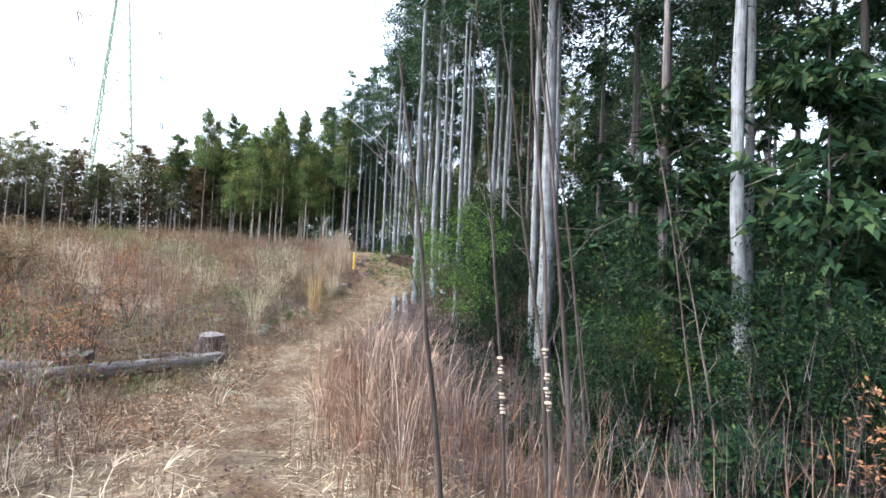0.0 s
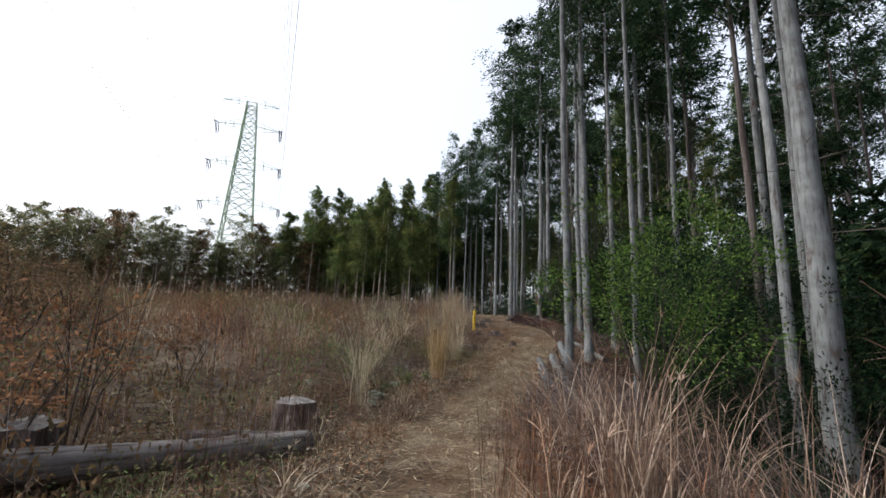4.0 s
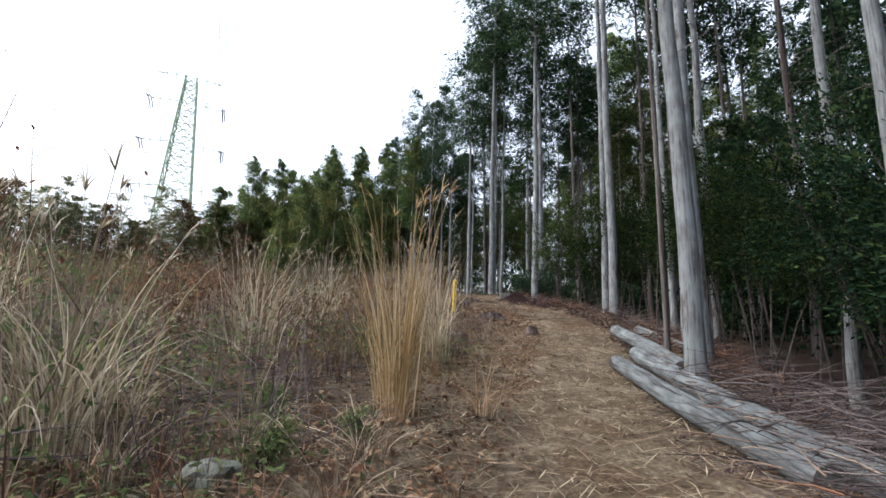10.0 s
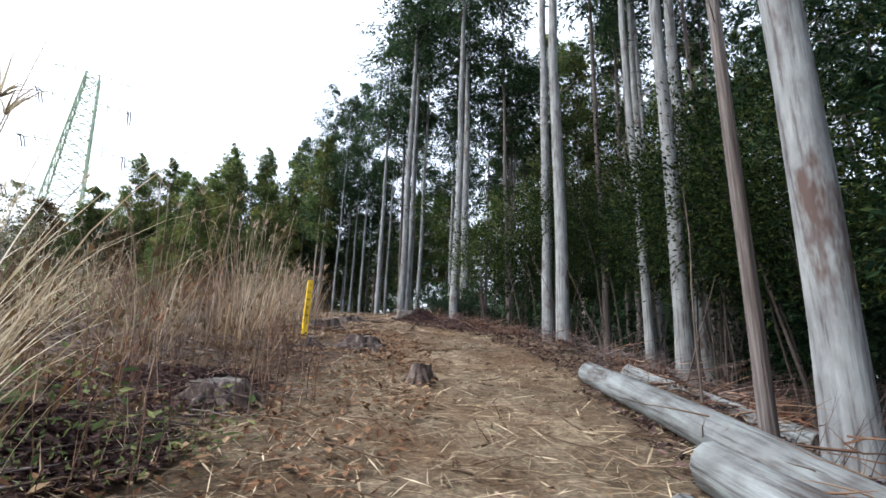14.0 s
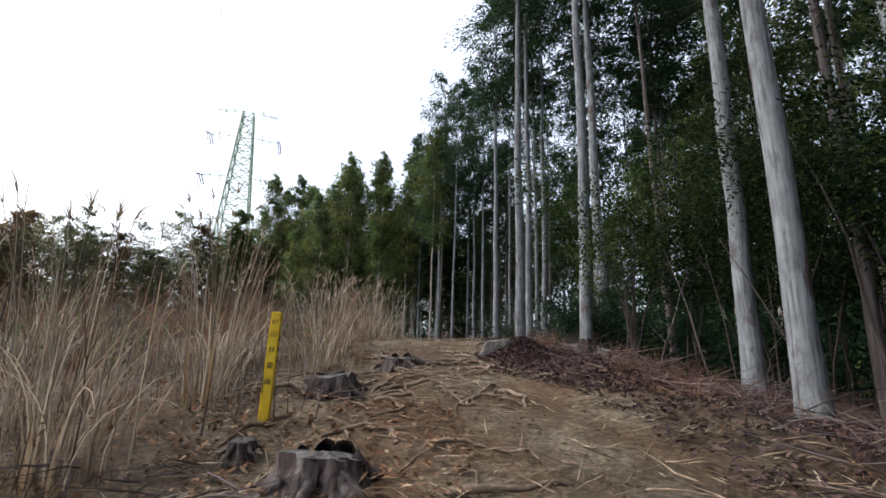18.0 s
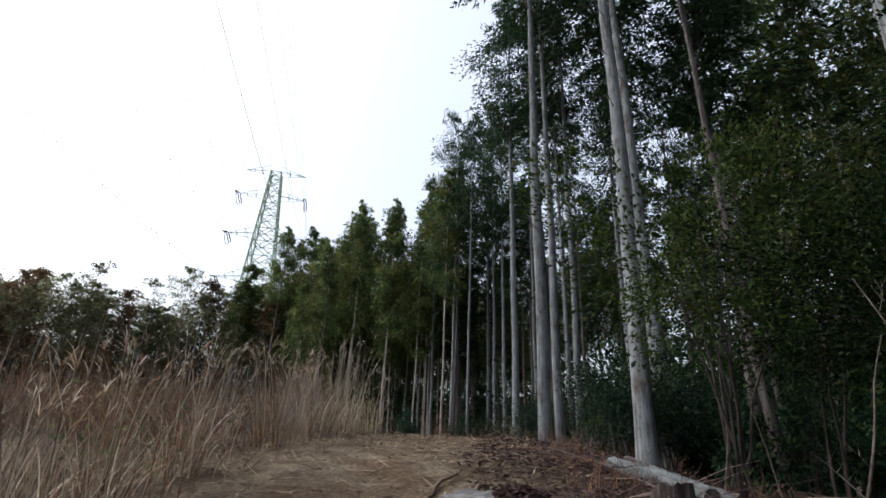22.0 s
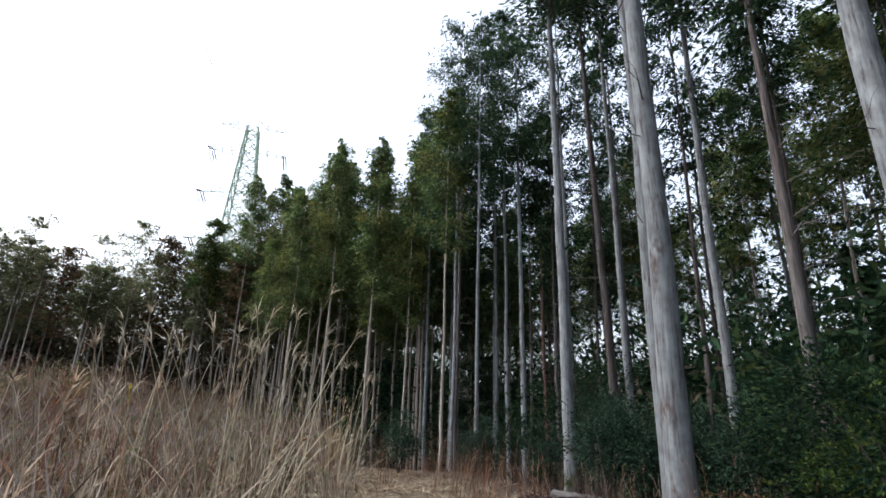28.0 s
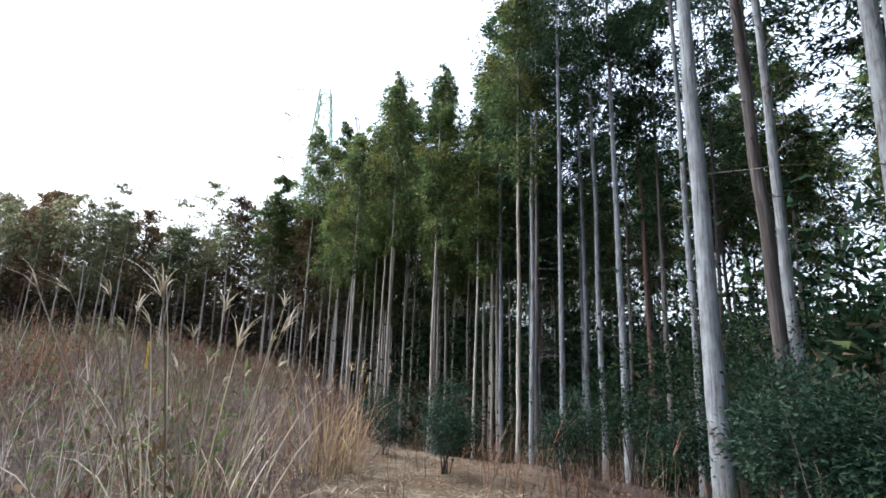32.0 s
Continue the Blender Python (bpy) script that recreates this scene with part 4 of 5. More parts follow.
def bush_arrays(n, height, spread, twigs=4, rad=.005, sides=3):
    b = np.column_stack([rng.normal(0, spread, (n, 2)), np.full(n, -.03)])
    az = rng.uniform(0, 6.28, n)
    V, F, B = strands(b, az, np.abs(rng.normal(.08, .16, n)), rng.normal(.1, .25, n), height * rng.uniform(.45, 1.2, n), rad, 4, sides, .05)
    o = B[:, 1:5].reshape(-1, 3)
    pick = rng.integers(0, len(o), n * twigs)
    t = strands(o[pick], rng.uniform(0, 6.28, n * twigs), rng.uniform(.25, .9, n * twigs), rng.normal(0, .4, n * twigs), height * rng.uniform(.12, .32, n * twigs), rad * .6, 1, 2, .06)
    return join([(V, F), t[:2]])


def scatter(name, label, category, mat, models, P, size, tall, lie=0.0):
    """Many plants joined: each spot takes one of the models, turned and scaled."""
    out = []
    pick = rng.integers(0, len(models), len(P))
    turn = rng.uniform(0, 6.28, len(P))
    for (x, y, z), k, a in zip(on_ground(P), pick, turn):
        v, f = models[k]
        s, h = rng.uniform(*size), rng.uniform(*tall)
        c, q = math.cos(a) * s, math.sin(a) * s
        w = np.stack([v[:, 0] * c - v[:, 1] * q + x + lie * v[:, 2] * rng.normal(), v[:, 0] * q + v[:, 1] * c + y + lie * v[:, 2] * rng.normal(), v[:, 2] * h + z], 1)
        out.append((w, f))
    return tagged(part(name, join(out), mat), label, category, kind="stuff")


def left_of(a, b):
    return lambda x, y: (x - track_x(y) < -a) & (x - track_x(y) > -b) & (side_of(x, y) < -1.5)


def right_of(a, b):
    return lambda x, y: (x - track_x(y) > a) & (x - track_x(y) < b)


rng = np.random.default_rng(14)
TUFTS = [tuft_arrays(40, 1.25, .10, .008, .2, 1.7) for k in range(5)]
BUSHES = [bush_arrays(20, .85, .22, 4, .005, 2) for k in range(5)]
TALLBUSH = [bush_arrays(16, 1.35, .3, 5, .005, 2) for k in range(3)]
FARBUSH = [bush_arrays(22, .95, .55, 3, .010, 2) for k in range(4)]
LEAFY = [leaves(rng.normal(0, 1, (130, 3)) * [.3, .3, .16] + [0, 0, .22], rng.normal(0, 1, (130, 3)), .065, .026) for k in range(3)]


def patchy(f, scale, cut, seed):
    """Keeps f's places only where a slow wave is high, so that the growth stands in patches."""
    return lambda x, y: f(x, y) & (np.sin(x * scale + seed) * np.sin(y * scale * 1.3 + 2 * seed) + .5 * np.sin(x * scale * 2.3 + y * scale * 1.9 + seed) > cut)


scatter("dry_grass", "pale dry pampas grass standing in the clearing", "grass", STRAW, TUFTS, spots(900, (-26, 5, -4, 41), lambda x, y: left_of(2.9, 17)(x, y) & ((y > 27) | left_of(4.4, 17)(x, y)) & ((y < 33) | (np.sin(x * 1.9) * np.sin(y * 1.3) > .2)), 2.5), (.8, 1.5), (.45, 1.0))
scatter("dry_brush", "thin brown leafless brush standing in the clearing", "brush", BRUSH, BUSHES, spots(1600, (-22, 3, -2.5, 56), lambda x, y: patchy(left_of(1.6, 12), .5, -.35, 1)(x, y) & ((y < 34) | (np.sin(x * 2.1) * np.sin(y * 1.7) > -.1)), .55), (.8, 1.4), (.6, 1.3))
scatter("dry_brush", "grey leafless brush standing in the clearing", "brush", GREYTWIG, BUSHES, spots(1600, (-22, 3, -2.5, 56), patchy(left_of(1.9, 13), .5, -.2, 2.4), .7), (.8, 1.4), (.5, 1.2))
scatter("dry_brush", "tall thin leafless stems standing in the clearing", "brush", BRUSH, TALLBUSH, spots(500, (-22, 6, -4, 40), left_of(3.2, 14), 1.9), (.8, 1.3), (.7, 1.35))
scatter("dry_brush", "brown brush over the far clearing", "brush", BRUSH, FARBUSH, spots(2400, (-70, -4, -12, 70), lambda x, y: left_of(10, 75)(x, y) & ~behind(x, y), 1.3), (1.0, 1.9), (.7, 1.5))
scatter("dry_grass", "pale dry grass over the far clearing", "grass", STRAW, TUFTS, spots(500, (-60, -4, -14, 70), lambda x, y: patchy(left_of(12, 65), .23, .1, 4)(x, y) & ~behind(x, y) & ((y < 34) | (x < -26)), 1.8), (1.2, 2.2), (.6, 1.2))
scatter("green_weeds", "low green weeds among the dry brush", "weeds", WEED, LEAFY, spots(2200, (-40, 2, -3, 52), patchy(left_of(2.4, 34), .33, -.1, 3), .8), (.7, 1.7), (.9, 2.4))
scatter("russet_weeds", "low russet leaves among the dry brush", "weeds", RUSSET, LEAFY, spots(2200, (-40, 2, -3, 52), patchy(left_of(2.4, 34), .3, .2, 7), .7), (.6, 1.5), (.9, 2.6))
scatter("dry_brush", "reddish brown dry brush beside the trail", "brush", BRUSH, BUSHES, spots(600, (-4, 2.2, 4.5, 14), lambda x, y: right_of(.9, 3.0)(x, y) & (y > 3.0 - x), .36), (.7, 1.2), (.7, 1.3))
scatter("dry_grass", "pinkish dry grass blades beside the trail", "grass", ROSEGRASS, TUFTS, spots(160, (-4, 4, 4, 14), right_of(.8, 1.9), 1.0), (.7, 1.1), (.6, 1.1))
scatter("green_weeds", "small green weeds beside the trail", "weeds", WEED, LEAFY, spots(900, (-9, 8, -2, 24), patchy(left_of(1.6, 5.6), .8, .15, 5), .42), (.5, 1.1), (.4, 1.0))
scatter("dry_brush", "low dry brush along the trail", "brush", BRUSH, BUSHES, spots(900, (-9, 1, 0, 18), left_of(.75, 3.2), .4), (.6, 1.0), (.25, .6))
scatter("dry_grass", "short dry grass along the trail", "grass", STRAW, TUFTS, spots(300, (-9, 1, 0, 22), left_of(.8, 3.4), .8), (.5, .9), (.25, .5))
scatter("dry_brush", "withered brush along the foot of the wood", "brush", GREYTWIG, BUSHES, spots(700, (-9, 12, 6, 49), lambda x, y: right_of(2.0, 4.6)(x, y) & ((y < 25) | right_of(2.0, 3.0)(x, y)), .8), (.6, 1.1), (.3, .8), .25)
FLUFFS = [bush_arrays(14, 1.1, .25, 16, .005, 2) for k in range(3)]
RUSSETED = [join([bush_arrays(7, 1.3, .25, 4, .005, 2), leaves(rng.normal(0, 1, (60, 3)) * [.3, .3, .4] + [0, 0, .7], rng.normal(0, 1, (60, 3)), .07, .03)]) for k in range(3)]
scatter("dry_brush", "pale fluffy seed-headed brush beside the trail", "brush", FLUFF, FLUFFS, spots(300, (-13, 36.5, -7, 45), left_of(2.1, 4.6), 1.15), (.8, 1.2), (.7, 1.15), .15)
scatter("dry_brush", "brown leafless brush over the ridge", "brush", BRUSH, TALLBUSH, spots(1500, (-24, 34, -6, 56), left_of(1.6, 14), .8), (.9, 1.4), (.4, .8), .25)
scatter("dry_brush", "grey leafless brush over the ridge", "brush", GREYTWIG, TALLBUSH, spots(1200, (-24, 34, -6, 56), left_of(1.8, 14), .9), (.9, 1.4), (.4, .8), .3)
scatter("dry_brush", "red-brown brush with withered leaves behind the logs", "brush", RUSTBRUSH, RUSSETED, spots(1100, (-18, 4, -5, 22), patchy(left_of(3.4, 12), .55, -.45, 9), .75), (.7, 1.2), (.6, 1.3))
scatter("dry_brush", "low red-brown brush on the slope at the wood's foot", "brush", RUSTBRUSH, BUSHES, spots(500, (-4, 26, 3, 36), right_of(1.8, 4.6), .5), (.6, 1.0), (.2, .45), .2)
scatter("dry_brush", "low withered brush along the foot of the wood", "brush", BRUSH, BUSHES, spots(500, (-16, 40, -2, 58), lambda x, y: (side_of(x, y) > -3.2) & (side_of(x, y) < .5), .7), (.7, 1.2), (.5, 1.1), .1)


scatter("dry_brush", "tall grey leafless brush at the foot of the wood", "brush", GREYTWIG, TALLBUSH, spots(400, (-.5, 3, 5, 13), lambda x, y: right_of(1.8, 5.2)(x, y) & (y > 4.0 - x), .55), (.6, 1.0), (.6, 1.2))


def bracket(size):
    """One shelf of fungus: half a lens, domed above, flat below, with a rolled rim."""
    n, m = 12, 4
    a = np.linspace(-1.75, 1.75, n)
    q = np.linspace(0, 1, m + 1)[1:]
    rim = size * (1 + .12 * np.sin(a * 5 + size * 90))
    top = [np.column_stack([rim * k * np.cos(a), rim * k * np.sin(a), np.full(n, size * (.75 - .65 * k * k))]) for k in q]
    low = [np.column_stack([rim * k * np.cos(a), rim * k * np.sin(a), np.full(n, -size * (.12 + .1 * (1 - k)))]) for k in q[::-1]]
    rows = np.array(top + low)
    idx = np.arange(len(rows) * n).reshape(len(rows), n)
    F = np.stack([idx[:-1, :-1], idx[:-1, 1:], idx[1:, 1:], idx[1:, :-1]], -1).reshape(-1, 4)
    return rows.reshape(-1, 3), F


def bare_sapling(x, y, height, lean, az, r=.02, label="bare grey sapling with thin twigs beside the trail", fungi=()):
    ob = tagged(new("bare_sapling"), label, "sapling", "bare saplings")
    V, F, B = strands([(0, 0, -.1)], az, lean, .15, height, r, 9, 6, .03, .25)
    part("stem", (V, F), SAPLING, ob, smooth=True)
    n = 5 if r > .019 else 2
    b = B[0, rng.integers(3, 9, n)]
    a2 = rng.uniform(0, 6.28, n)
    t = strands(b, a2, rng.uniform(.35, .9, n), rng.normal(0, .25, n), height * rng.uniform(.08, .2, n), r * .26, 5, 4, .05)
    u = strands(t[2][:, 2:5].reshape(-1, 3), rng.uniform(0, 6.28, n * 3), rng.uniform(.3, 1.1, n * 3), 0, height * .06, r * .16, 3, 3, .05)
    tagged(part("twigwork", join([t[:2], u[:2]]), DEAD, ob), kind="stuff")
    for up, way, size in fungi:
        f = part("bracket_fungus", bracket(size), FUNGUS, ob, "pale cream bracket fungus", True)
        k = up / height * 9
        p = B[0, int(k)] * (1 - k % 1) + B[0, int(k) + 1] * (k % 1)
        f.matrix_basis = Matrix.Translation(Vector(p)) @ pose(0, 0, 0, 0, 0, way)
    ob.matrix_basis = at(x, y)


rng = np.random.default_rng(13)
NEAR_SAPLINGS = [(.06, 1.99, 2.7, .07, 2.9, .017), (.76, 2.46, 3.4, .05, 2.7, .018), (.76, 3.14, 4.2, .05, 2.6, .015), (1.7, 5.2, 6.0, .07, 2.7, .02), (2.9, 5.2, 5.2, .08, 2.6, .014), (1.7, 6.6, 2.2, .1, .5, .012), (2.4, 7.4, 2.4, .1, 2.2, .014), (1.2, 7.8, 2.0, .1, 1.0, .012), (3.8, 6.4, 3.8, .1, 2.4, .02), (.7, 9.4, 1.8, .14, .3, .01), (1.6, 9.8, 2.4, .08, 3.0, .014)]
SLOPE_STEMS = [(-.75, 32.6, 2.3, .16, 2.5, .016), (-1.6, 33.5, 1.3, .08, 2.6, .009), (-.2, 33.4, 2.6, .1, 2.2, .011)]
FAR_SAPLINGS = [(0.3, 11.2, 2.4, 0.2, 0.6, 0.016), (1.0, 12.8, 2.8, 0.1, 2.0, 0.02), (-0.2, 13.8, 2.0, 0.25, 0.8, 0.014), (0.6, 15.4, 2.2, 0.2, 0.9, 0.016), (-0.3, 26.0, 1.6, 0.3, 0.2, 0.012), (-0.6, 27.3, 1.8, 0.3, 2.8, 0.014), (-1.3, 33.6, 2.0, 0.35, 0.6, 0.016), (0.2, 31.6, 2.6, 0.3, 2.6, 0.018), (-0.9, 24.6, 2.4, 0.1, 1.0, 0.014), (-5.3, 46.0, 1.8, 0.2, 2.0, 0.012), (-7.2, 48.4, 1.6, 0.2, 1.0, 0.012)]
for x, y, h, l, a, r in NEAR_SAPLINGS + SLOPE_STEMS + FAR_SAPLINGS:
    bare_sapling(x, y, h, l, a, r)
for x, y, h in [(-6.9, 9.6, 2.9), (-8.2, 11.5, 2.6), (-9.5, 16.5, 3.2), (-8.8, 18.0, 2.8), (-10.5, 20.4, 3.0), (-7.6, 24.6, 3.1), (-8.6, 29.0, 2.4), (-7.7, 13.0, 2.4)]:
    bare_sapling(x, y, h, rng.uniform(.03, .16), rng.uniform(0, 6.28), .012, "tall thin bare weed stalk rising above the brush")
FUNGI = "thin grey sapling carrying pale bracket fungi"
bare_sapling(.40, 2.46, 4.2, .03, 2.9, .011, FUNGI, [(1.10 + .019 * k + .05 * (k > 6), 175 + 29 * ((k * 5) % 7), .008 + .003 * (k * 7 % 4)) for k in range(14)])
bare_sapling(.60, 2.50, 4.4, .03, 2.6, .014, FUNGI, [(1.12 + .019 * k + .06 * (k > 11), 170 + 31 * ((k * 3) % 7), .009 + .0035 * (k * 5 % 4)) for k in range(16)])
BROWNS = [shrub("withered_shrub", "tall withered shrub with brown dry leaves in the clearing", 3.4, 1.3, 3600, .07, .032, RUSSET, 10, group="withered shrubs")]
for x, y in [(-13, 13.6), (-15, 12.4), (-14.2, 16), (-17, 14.6), (-19, 12.4), (-12.2, 11.4), (-20, 17)]:
    plant(BROWNS, x, y, rng.uniform(.9, 1.3), rng.uniform(.6, .85))
for x, y in [(-7.4, 10.2), (-8.6, 13.4), (-9.5, 10.6), (-11, 14), (-6.9, 9.0), (-12, 18), (-10, 24), (-13, 12), (3.9, 3.9), (-9.0, 21.5), (-14, 22), (-17, 16), ]:
    plant(RUSSETS, x, y, rng.uniform(.8, 1.3), rng.uniform(.7, 1.35))


def pampas(label, x, y, n, height, spread, mat, plume=.15, bend=1.0):
    ob = tagged(new("pampas_tuft"), label, "grass tuft", "pampas tufts beside the trail")
    for kind, vf in zip(("grass", "stalkwork", "seed_fluff"), tuft_arrays(n, height, spread, .0075, plume, bend * 1.15, True)):
        tagged(part(kind, vf, mat, ob), kind="stuff")
    ob.matrix_basis = at(x, y, 0)
    return ob


pampas("tall golden pampas tuft standing upright beside the trail", -5.05, 19.45, 120, 2.0, .09, GOLD, .1, .15)
pampas("tall golden pampas tuft standing upright beside the trail", -5.25, 19.75, 30, 1.9, .06, GOLD, .1, .2)
pampas("pale arching pampas tuft beside the trail", -5.02, 22.25, 150, 1.6, .09, PALE, .06, .9)
pampas("pale arching pampas tuft beside the trail", -6.6, 17.2, 130, 1.45, .15, PALE, .12, 1.4)
pampas("pale arching pampas tuft beside the trail", -5.8, 15.1, 70, 1.6, .08, PALE, .12, .9)
pampas("pale pampas tuft in the clearing", -7.2, 20.6, 130, 1.5, .2, PALE, .1, 1.3)
for x, y in [(-6.3, 29.6), (-6.0, 31.4), (-6.6, 32.4), (-7.0, 33.6), (-7.2, 35.4), (-7.6, 36.6), (-6.9, 30.4), (-8.2, 37.6), (-6.0, 27.8), (-6.5, 26.6), (-8.0, 34.8), (-7.4, 31.8), (-8.9, 37.4)]:
    pampas("dry pampas tuft with long bent plumes by the trail", x, y, 56, rng.uniform(1.4, 1.9) - .5 * (y > 31), .2, STRAW, .35, 1.4)
for x, y, n, h in [(-8.5, 39.6, 90, 1.4), (-8.6, 41.2, 70, 1.3), (-9.8, 42.3, 60, 1.2), (-9.9, 39.4, 70, 1.4), (-8.0, 38.4, 80, 1.5)]:
    pampas("pale arching pampas tuft with bent plumes by the trail", x, y, n // 2, h + .25, .2, PALE, .45, 1.5)
for x, y in [(-8.4, 22.4), (-9.2, 18.8), (-11.8, 15.4), (-7.8, 24.6), (-11.0, 20.2), (-8.6, 27.4), (-10.0, 30.5)]:
    pampas("pale pampas tuft in the clearing", x, y, 80, rng.uniform(1.3, 1.7), .16, PALE, .2, 1.5)
pampas("golden pampas tuft in the clearing", -11.0, 45.2, 130, 1.2, .25, GOLD)
pampas("dry grass tuft by the trail", -.6, 7.0, 90, 1.2, .25, ROSEGRASS, .03)
pampas("dry grass tuft with broken blades by the trail", -1.3, 10.6, 120, 1.7, .22, ROSEGRASS, .02, 1.2)
pampas("dry grass tuft with broken blades by the trail", -1.7, 12.4, 100, 1.9, .2, ROSEGRASS, .02, 1.2)
for x, y, h in [(-1.0, 11.6, 2.3), (-.7, 12.7, 2.1), (-1.2, 13.6, 1.7), (-.4, 11.0, 2.0), (.1, 9.6, 1.7), (-.5, 9.0, 1.5), (.5, 8.0, 1.5), (-1.5, 14.6, 1.3)]:
    pampas("dry grass tuft with broken arching blades by the trail", x, y, 75, h, .2, ROSEGRASS, .014, 1.2)

# ---- litter on the ground ----
rng = np.random.default_rng(15)
def lying(P, L, W, up=.012, tilt=.25):
    N = len(P)
    a = rng.uniform(0, 6.28, N)
    d = np.stack([np.cos(a), np.sin(a), rng.normal(0, tilt, N)], 1)
    c = on_ground(P)
    c[:, 2] += bumps(P[:, 0], P[:, 1]) + up + rng.uniform(0, .02, N)
    return leaves(c, d, L * rng.uniform(.5, 1.4, N), W * rng.uniform(.6, 1.4, N), .85)


def near_track(lo, hi):
    return lambda x, y: (x - track_x(y) > lo) & (x - track_x(y) < hi)


tagged(part("straw_litter", lying(spots(62000, (-12, .5, 3, 46), lambda x, y: near_track(-3, 2.4)(x, y) & ((np.abs(x - track_x(y)) > .38) | (y > 11)) & ((y < 27) | (y > 35) | (rng.uniform(0, 1, len(x)) < .35))), .25, .012), LITTERSTRAW), "broken straw lying on the trail", "litter", kind="stuff")
tagged(part("leaf_litter", lying(spots(52000, (-14, .5, 6, 48), near_track(-5, 4.5)), .065, .035), DRYLEAF), "brown fallen leaves on the ground", "litter", kind="stuff")
tagged(part("leaf_litter", lying(spots(26000, (-9, 6, -2, 30), near_track(-4.2, -.5)), .075, .042, .02, .5), REDLEAF), "red-brown fallen leaves beside the trail", "litter", kind="stuff")
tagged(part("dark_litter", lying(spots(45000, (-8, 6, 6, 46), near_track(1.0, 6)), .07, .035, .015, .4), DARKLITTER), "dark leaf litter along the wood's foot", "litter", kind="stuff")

# Second layer of dark leaf litter; its colour also passes for shade.
tagged(part("dark_litter", lying(spots(34000, (-6, 22, 4, 42), near_track(1.1, 5.5)), .085, .045, .02, .4), DARKLITTER), "dark fallen leaves on the slope, their colour deepening the trees' shade", "litter", kind="stuff")
tagged(part("dark_litter", lying(spots(5200, (-5, .5, 1, 12), lambda x, y: np.abs(x - track_x(y) + .06 * np.sin(y * 2.1)) < .3), .06, .03, .008, .2), DARKLITTER), "dark trodden leaves along the middle of the trail", "litter", kind="stuff")


def sticks(P, L, R, mat, name, label, heap=0.0):
    N = len(P)
    b = on_ground(P, .02) + np.column_stack([np.zeros((N, 2)), heap * rng.uniform(0, 1, N) ** 2])
    b[:, 2] += bumps(P[:, 0], P[:, 1])
    s = strands(b, rng.uniform(0, 6.28, N), rng.uniform(1.25, 1.6, N), rng.normal(0, .15, N), L * rng.uniform(.4, 1.4, N), R * rng.uniform(.5, 1.5, N), 4, 4, .06)
    return tagged(part(name, s[:2], mat), label, "litter", kind="stuff")


sticks(spots(3200, (-9, 3, 3, 44), near_track(-3.5, 3.2)), .5, .006, ROOTWOOD, "twig_litter", "broken twigs lying on the trail")
sticks(spots(11000, (-5, 11, 2, 20.5), near_track(1.7, 4.2)), .7, .004, GREYTWIG, "brushwood", "fine grey twigs heaped over the logs", .7)
sticks(spots(4000, (-5, 11, 3, 27), near_track(1.3, 4.0)), .5, .006, BRUSH, "brushwood", "red-brown dead twigs beside the logs", .3)
sticks(spots(5500, (-5, 11, 3, 21), near_track(1.5, 4.4)), 1.0, .006, GREYTWIG, "brushwood", "heap of grey cut brushwood beside the logs", .45)
sticks(spots(1600, (-4, 26, 3, 35), near_track(1.9, 4.6)), .8, .005, GREYTWIG, "brushwood", "grey fallen sticks on the slope at the wood's foot", .2)
sticks(spots(3400, (-11, 11, -4, 28), near_track(-5.5, -1.8)), .65, .006, GREYTWIG, "brushwood", "grey cut brushwood lying in the clearing", .15)


def straws(n, box, keep, L):
    P = spots(n, box, keep)
    N = len(P)
    b = on_ground(P, .025)
    b[:, 2] += bumps(P[:, 0], P[:, 1])
    v = strands(b, rng.uniform(0, 6.28, N), rng.uniform(1.35, 1.62, N), rng.normal(0, .1, N), L * rng.uniform(.4, 1.4, N), .0034, 3, 2, .08, .5)
    return v[:2]


tagged(part("straw_litter", straws(24000, (-9, 3, 1, 44), lambda x, y: near_track(-3.4, 1.8)(x, y) & ((np.abs(x - track_x(y)) > .38) | (y > 11)) & ((y < 27) | (y > 35) | (rng.uniform(0, 1, len(x)) < .3)), .27), LITTERSTRAW), "long dry straws trodden across the trail", "litter", kind="stuff")


